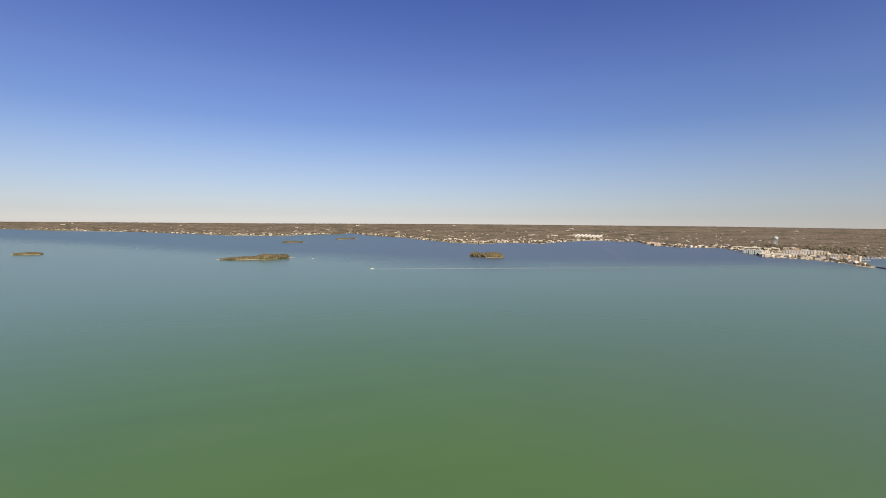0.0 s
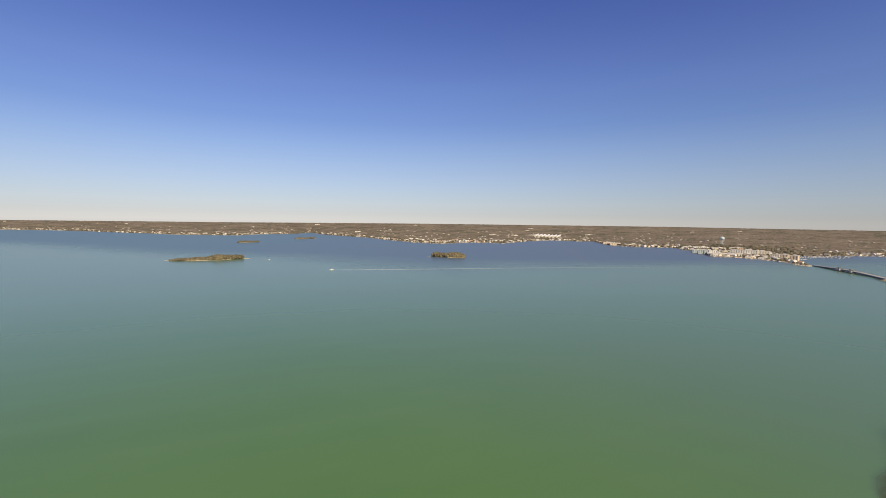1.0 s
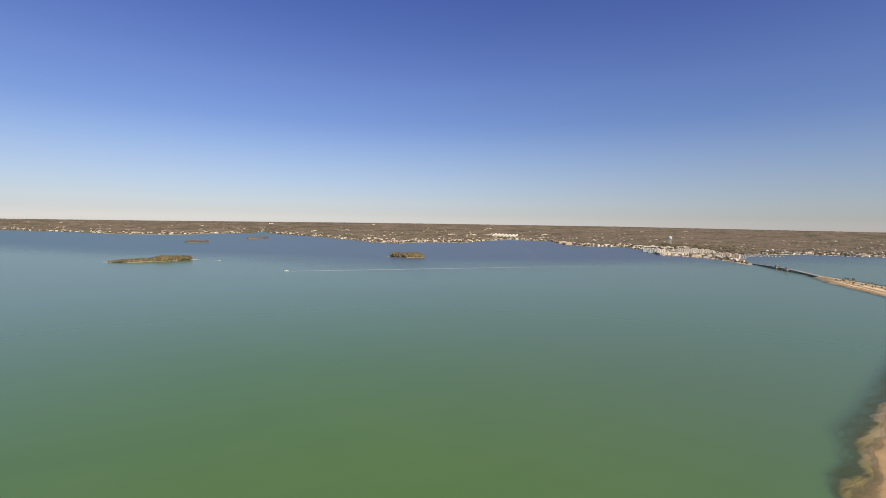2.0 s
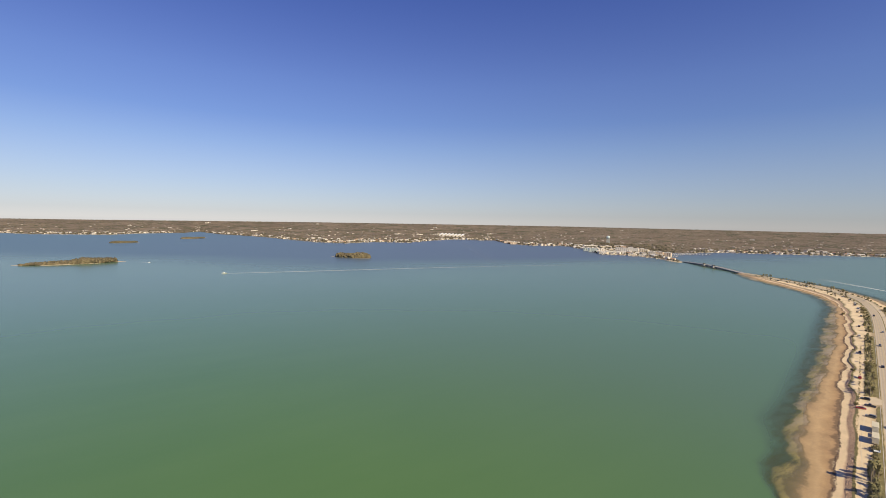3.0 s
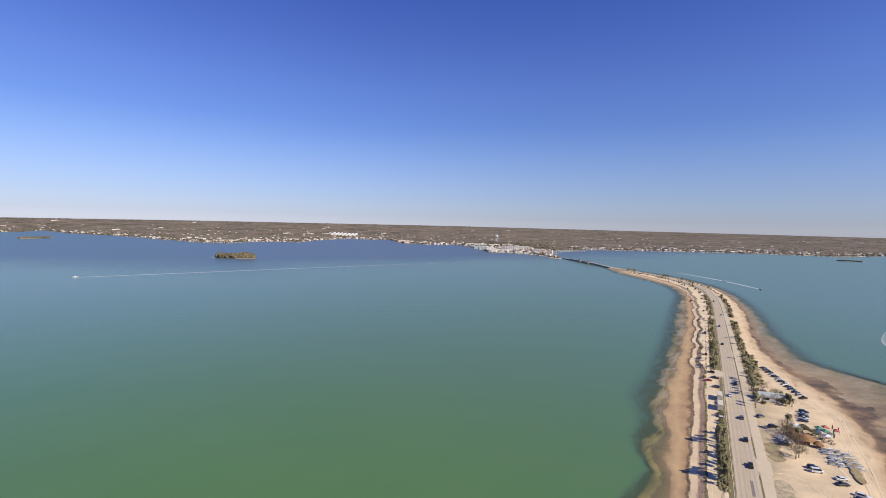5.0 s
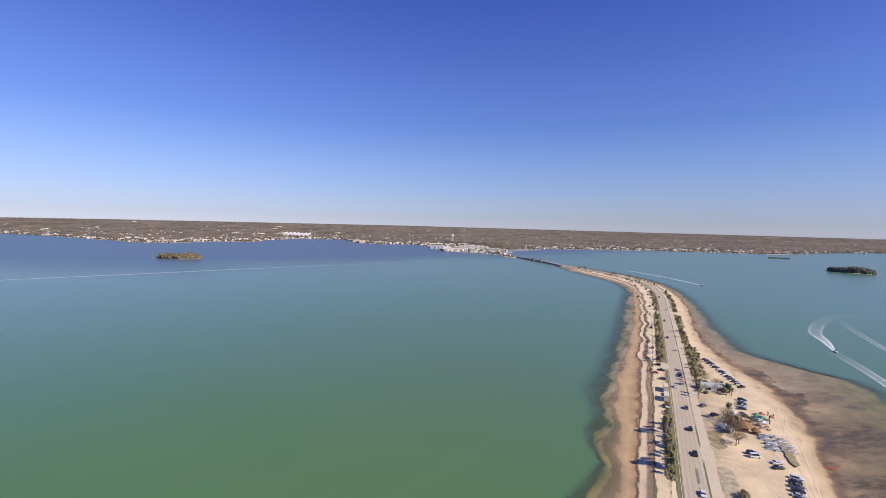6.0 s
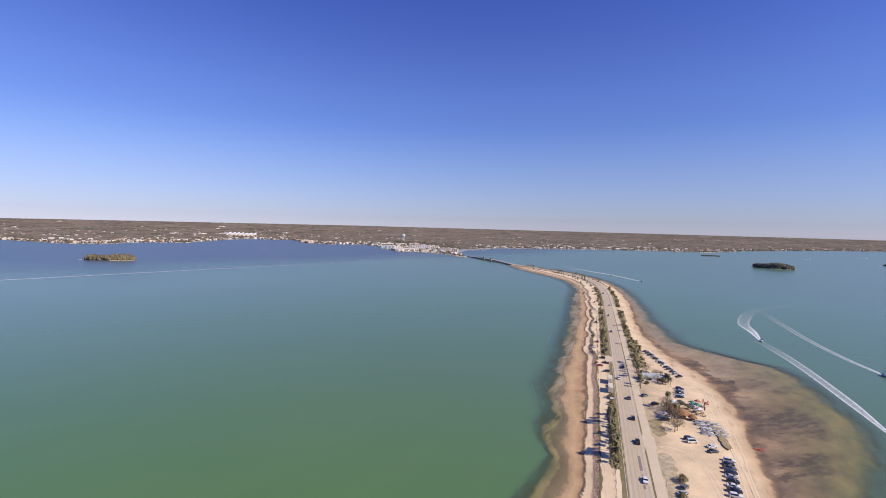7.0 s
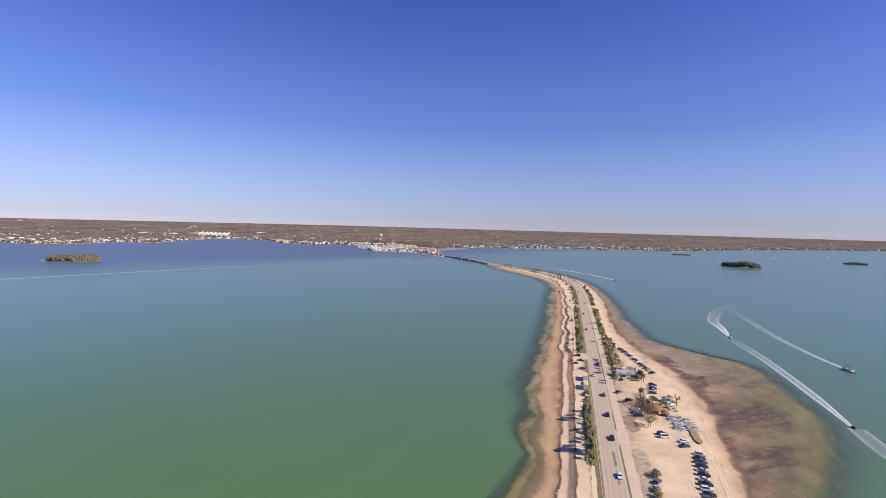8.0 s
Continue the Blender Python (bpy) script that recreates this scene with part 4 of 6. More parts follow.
for a, b in ((-60, 178), (196, 420), (440, 640), (660, 1100)):
    strip("verge", a, b, -6.7, -4.5, ROAD_Z + 0.02, M["verge"], "thin dry grass verge along the road", "verge", ends=3)
    strip("kerb", a, b, -5.15, -4.95, ROAD_Z + 0.10, M["paint_white"], "low pale concrete kerb in the verge", "kerb", ends=1, thick=0.2)
for a, b, l0, l1, m in ((57, 79, 9.6, 15.5, "scrub"), (-20, 40, 9.4, 15.0, "dry_grass"), (54, 79, 38.4, 41.6, "scrub"), (18, 84, -10.2, -6.4, "verge"),
                        (-40, 18, -8.6, -6.2, "track"), (84, 106, -8.6, -6.4, "verge"), (196, 300, -11.8, -6.2, "verge"), (305, 420, -11.8, -6.2, "scrub"), (440, 640, -11.5, -6.4, "scrub"),
                        (660, 1090, -12, -6.2, "dry_grass"), (172, 262, 9.4, 18.5, "scrub"), (268, 330, 9.4, 15.0, "verge"), (342, 420, 9.4, 16.0, "scrub"), (440, 640, 9.4, 15.0, "scrub"), (660, 1090, 9.2, 13, "dry_grass"),
                        (136, 162, 10.5, 15, "dry_grass")):
    strip("grass_patch", a, b, l0, l1, ROAD_Z - 0.03, M[m], "uneven patch of dry grass and sand beside the road", "grass", ends=5, step=1.5)
for off in (-1.1, 0.9, 3.2):
    s = np.arange(-30, 230, 2.0)
    l = line_at(DRY_E, s) + off + 0.5 * np.sin(s / 17 + off)
    z = 0.8 - np.maximum(off, -6) * 0.08 + 0.06
    x0, y0 = along(s, l - 0.28)
    x1, y1 = along(s, l + 0.28)
    v = np.stack([np.stack([x0, y0, np.full_like(s, z)], 1), np.stack([x1, y1, np.full_like(s, z)], 1)], 1)
    ob = mesh_object("tyre_track", v.reshape(-1, 3), grid_faces(len(s), 2)[:, ::-1], M["track"])
    tagged(ob, "packed tyre track along the top of the beach", "tyre track", kind="structure")


def bank_strip():
    """The grassy lip between the rubble and the sand strip; it thins out and widens."""
    s = np.arange(-40, 520, 1.5)
    base = line_at(ROCK_OUT, s)
    wide = np.clip(0.75 + 0.45 * np.sin(s * 0.21) * np.sin(s * 0.077 + 1) + 0.2 * np.sin(s * 0.9), 0.08, 1.4)
    rows = []
    for l, z in ((base - 0.15, 1.30), (base + 0.4 * wide, 1.47), (base + wide, 1.475)):
        x, y = along(s, l)
        rows.append(np.stack([x, y, np.full_like(s, z + 0.05)], 1))
    v = np.stack(rows, 1)
    ob = mesh_object("bank_grass", v.reshape(-1, 3), grid_faces(len(s), 3)[:, ::-1], M["verge"], smooth=True)
    tagged(ob, "ragged strip of olive grass along the rubble bank", "grass", kind="structure")


bank_strip()


def sand_track(points, width):
    """A tyre track over the sand through (s, l) points."""
    c = smooth_line(np.array(points, float), 12)
    n = np.gradient(c, axis=0)
    n /= np.linalg.norm(n, axis=1)[:, None]
    rows = []
    for o in (-width / 2, width / 2):
        p = c + np.stack([n[:, 1], -n[:, 0]], 1) * o
        x, y = along(p[:, 0], p[:, 1])
        z = bed_height(p[:, 0], p[:, 1]) + 0.03
        rows.append(np.stack([x, y, z], 1))
    v = np.stack(rows, 1)
    ob = mesh_object("tyre_track", v.reshape(-1, 3), grid_faces(len(c), 2)[:, ::-1], M["track"])
    tagged(ob, "packed tyre track curving over the sand lot", "tyre track", kind="structure")


for off in (0, 1.7):
    sand_track([(45, 9.6 + off), (47, 14), (44, 20 + off), (34, 25 + off), (18, 27 + off), (-6, 25 + off), (-30, 23 + off)], 0.5)
    sand_track([(50, 10), (52, 16 + off), (62 + off, 22), (70 + off, 28), (66 + off, 34), (50 + off, 37)], 0.45)
    sand_track([(112, 9.8), (110 + off, 16), (112 + off, 22), (124 + off, 25), (140 + off, 30), (160, 33 + off), (190, 27 + off), (220, 20 + off)], 0.5)
    sand_track([(-30, -12 - off), (20, -12.3 - off), (70, -12.0 - off), (110, -12.6 - off), (160, -11.2 - off), (186, -9 - off)], 0.5)


# ---- shore rubble and wrack ----
def build_rubble():
    rng = np.random.default_rng(11)
    n = 9000
    s = rng.uniform(-30, 420, n)
    a, b = line_at(ROCK_IN, s), line_at(ROCK_OUT, s)
    u = rng.beta(1.6, 1.6, n)
    l = a + (b - a) * u
    x, y = along(s, l)
    z = 0.72 + 0.6 * u - 0.08
    size = rng.uniform(0.12, 0.34, n)
    ob = clump_mesh("rubble", np.stack([x, y, z], 1), size, size * rng.uniform(0.5, 1.0, n), M["stone"], 12, 5)
    tagged(ob, "brownish broken rock and rubble lining the shore", "rubble", kind="stuff")
    n = 2600
    s = rng.uniform(-30, 420, n)
    l = line_at(WRACK_W, s) + rng.normal(0, 0.22, n) + 0.5 * np.sin(s / 7)
    x, y = along(s, l)
    size = rng.uniform(0.15, 0.45, n)
    ob = clump_mesh("wrack", np.stack([x, y, np.full(n, 0.42)], 1), size, size * 0.35, M["twig"], 13, 5)
    tagged(ob, "dark line of dried seaweed along the beach", "seaweed", kind="stuff")


build_rubble()


def grass_tufts(name, boxes, per, material, seed, size=(0.15, 0.38), label="tufts of dry dune grass and low weeds"):
    rng = np.random.default_rng(seed)
    pts = []
    for s0, s1, l0, l1 in boxes:
        n = int((s1 - s0) * (l1 - l0) * per)
        s, l = rng.uniform(s0, s1, n), rng.uniform(l0, l1, n)
        keep = np.array([noise.noise((a * 0.35, b * 0.35, seed)) > -0.12 for a, b in zip(s, l)])
        x, y = along(s[keep], l[keep])
        pts.append(np.stack([x, y, np.full(keep.sum(), 1.5)], 1))
    p = np.concatenate(pts)
    r = rng.uniform(*size, len(p))
    ob = clump_mesh(name, p, r, r * rng.uniform(0.6, 1.1, len(p)), material, seed + 1, 5)
    tagged(ob, label, "grass", kind="stuff")


grass_tufts("dune_grass", [(58, 78, 10, 15), (-20, 39, 9.6, 14.5), (56, 78, 38.5, 41.5), (-40, 18, -9.5, -6.5)], 4.0, M["tuft"], 21, (0.06, 0.2))
grass_tufts("dune_weeds", [(58, 78, 10, 15), (-20, 39, 9.6, 14.8), (54, 79, 38.2, 41.8)], 0.7, M["leaf"], 27, (0.08, 0.26), "dark green weeds among dune grass")
grass_tufts("verge_weeds", [(18, 84, -10, -6.5), (196, 420, -12, -6.5), (172, 262, 9.6, 15), (268, 420, 9.6, 13.6)], 0.8, M["leaf"], 23,
            (0.3, 0.8), "low green weeds and scrub on the verges")
grass_tufts("bank_weeds", [(-30, 360, -15.0, -14.0)], 1.6, M["leaf"], 29, (0.12, 0.34), "strip of low weeds along the rubble bank")


# ---- palms, shrubs and trees ----
def palm(height, seed, label):
    rng = random.Random(seed)
    top = empty("palm_tree", Matrix(), label, "palm tree", "palms along the causeway")
    bm = bmesh.new()
    rings = []
    lean = (rng.uniform(-0.5, 0.5), rng.uniform(-0.5, 0.5))
    for k in range(7):
        f = k / 6
        r = 0.24 - 0.08 * f + (0.05 if k == 0 else 0)
        c = Vector((lean[0] * f * f, lean[1] * f * f, height * f))
        rings.append([bm.verts.new(c + Vector((math.cos(a) * r, math.sin(a) * r, 0))) for a in [i * math.tau / 7 for i in range(7)]])
    for a, b in zip(rings, rings[1:]):
        for i in range(7):
            bm.faces.new((a[i], a[(i + 1) % 7], b[(i + 1) % 7], b[i]))
    part("trunk", bm, M["bark"], top)
    bm = bmesh.new()
    hub = Vector((lean[0], lean[1], height))
    for i in range(46):
        turn, lift = i * 2.4 + rng.uniform(-0.3, 0.3), rng.uniform(-1.1, 1.3)
        size = rng.uniform(1.15, 1.8)
        d = Vector((math.cos(turn), math.sin(turn), 0))
        side = Vector((-d.y, d.x, 0))
        spine = []
        for k in range(5):
            f = k / 4
            spine.append(hub + d * size * (f * math.cos(lift * 0.7)) + Vector((0, 0, size * (math.sin(lift) * f - 0.75 * f * f))))
        w = [0.05, 0.19, 0.29, 0.24, 0.03]
        left = [bm.verts.new(p + side * a - Vector((0, 0, a * 0.5))) for p, a in zip(spine, w)]
        mid = [bm.verts.new(p) for p in spine]
        right = [bm.verts.new(p - side * a - Vector((0, 0, a * 0.5))) for p, a in zip(spine, w)]
        for k in range(4):
            bm.faces.new((left[k], mid[k], mid[k + 1], left[k + 1]))
            bm.faces.new((mid[k], right[k], right[k + 1], mid[k + 1]))
    part("crown", bm, M["palm_leaf"], top)
    return top


def leaf_cloud(bm, centre, radii, count, size, rng):
    for _ in range(count):
        v = Vector((rng.gauss(0, 1), rng.gauss(0, 1), rng.gauss(0, 1))).normalized() * rng.uniform(0.55, 1.0) ** 0.5
        p = Vector(centre) + Vector((v.x * radii[0], v.y * radii[1], v.z * radii[2]))
        n = (v + Vector((rng.uniform(-0.7, 0.7), rng.uniform(-0.7, 0.7), rng.uniform(-0.2, 0.9)))).normalized()
        a = n.orthogonal().normalized() * size * rng.uniform(0.6, 1.3)
        b = n.cross(a)
        bm.faces.new([bm.verts.new(p + q) for q in (a * 0.9, b * 0.6, -a, -b * 0.5)])


def shrub(width, height, seed, material, label):
    rng = random.Random(seed)
    top = empty("shrub", Matrix(), label, "shrub", "shrubs along the causeway")
    bm = bmesh.new()
    for k in range(4):
        t = rng.uniform(0, 6.28)
        a, b = Vector((rng.uniform(-0.2, 0.2), rng.uniform(-0.2, 0.2), -0.1)), Vector((math.cos(t) * width * 0.3, math.sin(t) * width * 0.3, height * 0.6))
        o = Vector((0.06, 0, 0)), Vector((-0.03, 0.05, 0)), Vector((-0.03, -0.05, 0))
        va, vb = [bm.verts.new(a + q) for q in o], [bm.verts.new(b + q * 0.4) for q in o]
        for i in range(3):
            bm.faces.new((va[i], va[(i + 1) % 3], vb[(i + 1) % 3], vb[i]))
    part("stems", bm, M["bark"], top)
    bm = bmesh.new()
    for k in range(7):
        t, r = rng.uniform(0, 6.28), rng.uniform(0, width * 0.36)
        h = rng.uniform(0.35, 0.72) * height
        leaf_cloud(bm, (math.cos(t) * r, math.sin(t) * r, h), (width * 0.24, width * 0.24, height * 0.30), 85, 0.17, rng)
    part("crown", bm, material, top)
    return top


def tree(height, width, seed, material, label):
    rng = random.Random(seed)
    top = empty("tree", Matrix(), label, "tree", "trees on the causeway")
    bm = bmesh.new()

    def limb(a, b, r0, r1):
        d = (b - a).normalized()
        u = d.orthogonal().normalized()
        w = d.cross(u)
        ra = [bm.verts.new(a + (u * math.cos(k * 1.257) + w * math.sin(k * 1.257)) * r0) for k in range(5)]
        rb = [bm.verts.new(b + (u * math.cos(k * 1.257) + w * math.sin(k * 1.257)) * r1) for k in range(5)]
        for i in range(5):
            bm.faces.new((ra[i], ra[(i + 1) % 5], rb[(i + 1) % 5], rb[i]))

    fork = Vector((0, 0, height * 0.35))
    limb(Vector((0, 0, -0.1)), fork, 0.22, 0.15)
    tips = []
    for k in range(7):
        t = k * 0.9 + rng.uniform(-0.3, 0.3)
        tip = Vector((math.cos(t) * width * 0.36, math.sin(t) * width * 0.36, height * rng.uniform(0.55, 0.9)))
        limb(fork, tip, 0.11, 0.03)
        tips.append(tip)
    part("trunk", bm, M["bark"], top)
    bm = bmesh.new()
    for tip in tips + [Vector((0, 0, height * 0.85))]:
        leaf_cloud(bm, tip, (width * 0.22, width * 0.22, height * 0.17), 110, 0.12, rng)
    part("crown", bm, material, top)
    return top


def scatter(protos, spots, seed, scale=(0.85, 1.15)):
    """Copies of prototypes at (s, l) spots; the prototypes themselves take the first ones."""
    rng = random.Random(seed)
    used = set()
    for s, l in spots:
        k = rng.randrange(len(protos))
        m = at(s, l, turn=rng.uniform(0, 360))
        f = rng.uniform(*scale)
        if k in used:
            ob = copy_thing(protos[k], m)
        else:
            used.add(k)
            ob = protos[k]
            ob.matrix_basis = m
        ob.scale = (f, f, f)
    for k, p in enumerate(protos):
        if k not in used:
            for c in p.children:
                bpy.data.objects.remove(c)
            bpy.data.objects.remove(p)


def spread(s0, s1, l0, l1, n, rng):
    return [(rng.uniform(s0, s1), rng.uniform(l0, l1)) for _ in range(n)]


R = random.Random(31)
palms_tall = [palm(h, i, "tall cabbage palm with a shaggy green crown") for i, h in enumerate((7.6, 8.4, 7.0))]
spots = spread(28, 36, -9.4, -7.2, 6, R) + spread(61, 69, -9.4, -7.2, 6, R)
spots += [(s, R.uniform(9.6, 10.6)) for s in (126, 131, 146, 149, 163, 166, 170)]
spots += spread(82, 96, 20, 24, 2, R)
spots += [(s, R.uniform(9.4, 10.3)) for s in (153, 158, 174, 178, 181, 239, 318)]
spots += [(s, R.uniform(-11.2, -8.6)) for s in (199, 203, 206, 218, 223, 226, 241, 263, 292, 324)]
scatter(palms_tall, spots, 41)
palms_far = [palm(h, 10 + i, "cabbage palm beside the causeway road") for i, h in enumerate((4.2, 5.2))]
spots = spread(138, 150, 23, 28.5, 10, R) + spread(40, 58, -9.4, -6.9, 2, R) + spread(20, 84, -9.2, -7, 9, R) + spread(268, 420, 11.5, 14, 8, R) + spread(305, 420, -11.8, -7, 6, R) + spread(440, 700, 9.6, 14, 12, R) + spread(440, 640, -12, -7, 8, R)
spots += spread(720, 1060, 9.0, 13, 12, R) + spread(1030, 1062, 8.6, 11.5, 6, R) + spread(905, 925, 9, 13, 5, R) + spread(845, 856, 9, 13, 4, R) + spread(740, 1040, -24, -8, 8, R) + spread(176, 260, 12.5, 18, 5, R) + spread(198, 300, -11.0, -7.4, 3, R)
scatter(palms_far, spots, 42)
shrubs = [shrub(2.6, 1.8, 1, M["leaf"], "low green sea-grape shrub on sand"), shrub(3.6, 2.4, 2, M["leaf"], "rounded green roadside shrub on sand"),
          shrub(2.2, 1.4, 3, M["leaf"], "small scrubby green bush on sand")]
spots = spread(19, 84, -9.4, -6.7, 44, R) + spread(172, 262, 9.8, 18, 38, R) + spread(272, 330, 9.8, 13.5, 14, R) + spread(345, 420, 9.8, 13.5, 16, R) + spread(198, 300, -11.4, -7, 26, R) + spread(312, 420, -11.4, -7, 16, R)
spots += spread(440, 640, -12.4, -7, 34, R) + spread(440, 640, 10, 14.5, 36, R) + spread(660, 1080, 9.5, 13, 52, R) + spread(660, 1060, -12, -6.6, 34, R) + spread(660, 1000, -30, -13, 16, R)
spots += spread(136, 160, 10.8, 15, 9, R) + spread(140, 152, 22, 28, 6, R) + spread(90, 106, -8.6, -6.8, 7, R) + [(16, 15.5), (18, 16.2), (5, 13.5), (3, 14.6), (1, 14)]
spots += [(s, float(line_at(ROCK_OUT, s)) + R.uniform(-0.6, 0.6)) for s in (171, 213, 260, 338, 402, 500)] + [(556, -29.5), (558, -30.5), (561, -29)]
scatter(shrubs, spots, 43, (0.7, 1.45))
trees = [tree(6.2, 7.0, 1, M["twig"], "bare brown-twigged tree beside the beach bar"), tree(5.0, 4.6, 2, M["leaf"], "small leafy tree beside the beach bar")]
scatter(trees, [(94, 20), (90, 22.5), (92, 18.5), (98, 19.5), (97, 22.5), (88, 19), (101, 21.5), (146, 13), (150, 13.6), (153, 20.5), (157, 22), (142, 21), (160, 16), (138, 14), (95, 30), (99, 27), (65, 19.8), (67.5, 21.2), (75, 23.5), (80.5, 18.8), (80, 21.5), (83.5, 23.2), (78, 20)], 44)


# ---- vehicles ----
def extrude(bm, profile, half, inset=0.0, z_inset=None):
    """A closed y-z profile pulled across x; points above z_inset lean in by inset."""
    lean = lambda z: half - (inset if z_inset is not None and z > z_inset else 0)
    a = [bm.verts.new((-lean(z), y, z)) for y, z in profile]
    b = [bm.verts.new((lean(z), y, z)) for y, z in profile]
    n = len(profile)
    for i in range(n):
        bm.faces.new((a[i], a[(i + 1) % n], b[(i + 1) % n], b[i]))
    bm.faces.new(a[::-1])
    bm.faces.new(b)
    bmesh.ops.recalc_face_normals(bm, faces=bm.faces)


CABINS = {  # rear foot, rear top, front top, front foot of the cabin, roof height, bonnet and tail height
    "sedan": (-1.65, -0.95, 0.35, 1.05, 1.43, 0.92, 0.98), "suv": (-2.12, -1.9, 0.35, 1.0, 1.74, 1.05, 1.10), "pickup": (-0.55, -0.4, 0.6, 1.15, 1.80, 1.08, 1.06),
    "van": (-2.3, -2.22, 1.0, 1.75, 2.0, 1.10, 1.15)}


def car(kind, colour):
    rf, rt, ft, ff, roof, bonnet, tail = CABINS[kind]
    half, end = 0.91, 2.55 if kind == "pickup" else 2.3
    words = {"black": "black", "navy": "dark blue", "white": "white", "silver": "silver", "grey": "dark grey", "red": "red", "tan": "tan"}[colour]
    kinds = {"sedan": "sedan", "suv": "sport utility vehicle", "pickup": "pickup truck", "van": "passenger van"}[kind]
    top = empty("car", Matrix(), f"{words} {kinds} with dark tinted windows", "car", "cars on the causeway")
    bm = bmesh.new()
    extrude(bm, [(-end, 0.35), (-end, tail - 0.12), (-end + 0.1, tail), (end - 0.9, bonnet), (end - 0.08, bonnet - 0.14), (end, 0.55), (end - 0.06, 0.32)], half)
    extrude(bm, [(rf, min(tail, bonnet) - 0.05), (rt, roof - 0.05), (rt + 0.15, roof), (ft - 0.15, roof), (ft, roof - 0.04), (ff, bonnet - 0.05)], half - 0.02, 0.18, 1.3)
    bmesh.ops.bevel(bm, geom=list(bm.edges), offset=0.035, segments=1, affect="EDGES")
    body = part("body", bm, CAR_PAINT[colour], top)

    def pane(name, corners):
        bm = bmesh.new()
        q = [Vector(c) for c in corners]
        n = (q[1] - q[0]).cross(q[2] - q[0]).normalized() * 0.012
        a, b = [bm.verts.new(c + n) for c in q], [bm.verts.new(c - n) for c in q]
        bm.faces.new(a), bm.faces.new(b[::-1])
        for i in range(4):
            bm.faces.new((a[i], b[i], b[(i + 1) % 4], a[(i + 1) % 4]))
        part(name, bm, M["glass"], top)

    z0, z1 = bonnet + 0.02, roof - 0.10
    w0, w1 = half - 0.10, half - 0.24
    pane("windscreen", [(-w0, ff + 0.0, z0), (w0, ff + 0.0, z0), (w1, ft + 0.04, z1), (-w1, ft + 0.04, z1)])
    pane("rear_window", [(-w0, rf - 0.02, max(z0, tail)), (w0, rf - 0.02, max(z0, tail)), (w1, rt - 0.03, z1), (-w1, rt - 0.03, z1)])
    for sx in (-1, 1):
        pane("side_window", [(sx * (half - 0.005), rf + 0.18, z0 + 0.04), (sx * (half - 0.005), ff - 0.2, z0 + 0.04), (sx * (half - 0.17), ft - 0.05, z1), (sx * (half - 0.17), rt + 0.15, z1)])
        for y, name, m in ((end - 0.02, "headlight", "head"), (-end + 0.02, "tail_light", "tail")):
            bm = bmesh.new()
            box(bm, 0.34, 0.08, 0.16, sx * 0.66, y, 0.66)
            part(name, bm, M[m], top)
    for sx in (-1, 1):
        for y in (-end + 0.85, end - 0.9):
            bm = bmesh.new()
            bmesh.ops.create_cone(bm, cap_ends=True, segments=12, radius1=0.34, radius2=0.34, depth=0.24, matrix=Matrix.Translation((sx * 0.82, y, 0.34)) @ Matrix.Rotation(math.pi / 2, 4, "Y"))
            w = part("wheel", bm, M["tyre"], top)
            bm = bmesh.new()
            bmesh.ops.create_cone(bm, cap_ends=True, segments=10, radius1=0.2, radius2=0.2, depth=0.02, matrix=Matrix.Translation((sx * 0.945, y, 0.34)) @ Matrix.Rotation(math.pi / 2, 4, "Y"))
            part("rim", bm, M["rim"], w)
    if kind == "pickup":
        bm = bmesh.new()
        box(bm, 1.5, 1.7, 0.03, 0, -1.55, 1.06)
        part("bed_liner", bm, M["tyre"], top)
    return top


CARS = {}


def put_car(kind, colour, s, l, turn, z=None):
    m = at(s, l, z, turn)
    if (kind, colour) in CARS:
        return copy_thing(CARS[kind, colour], m)
    CARS[kind, colour] = ob = car(kind, colour)
    ob.matrix_basis = m
    return ob


for kind, colour, s, l, turn in (("suv", "black", 74, 1.9, 0), ("pickup", "black", 46, 1.9, 0), ("sedan", "white", 12, 2.0, 180), ("suv", "grey", 104, 1.9, 0), ("sedan", "white", 140, -1.9, 180),
                                 ("suv", "navy", 168, 1.9, 0), ("sedan", "black", 286, -1.9, 180), ("suv", "grey", 372, -1.9, 180), ("sedan", "silver", 450, 1.9, 0), ("suv", "black", 565, -1.9, 180)):
    put_car(kind, colour, s, l, turn, ROAD_Z)
kinds, colours = ("suv", "sedan", "pickup", "suv", "sedan"), ("white", "black", "grey", "navy", "silver", "black", "white", "navy")
for i in range(13):  # beach row, nose to the water
    s = 42.5 - i * 3.7
    put_car(kinds[i % 5], colours[i % 8], s, float(np.interp(s, [-5, 42], [29.6, 37])) + R.uniform(-0.5, 0.5), -90 + R.uniform(-9, 9))
for i in range(13):  # row further along the beach
    s = 161 + i * 5.1
    put_car(kinds[(i + 2) % 5], colours[(i * 3 + 1) % 8], s, float(line_at(DRY_E, s)) - 3.4, -55 + R.uniform(-12, 12))
for i in range(5):
    put_car(kinds[(i + 1) % 5], colours[(i * 3 + 3) % 8], 118 + i * 3.9, 30 + i * 0.6, -84 + R.uniform(-6, 6))
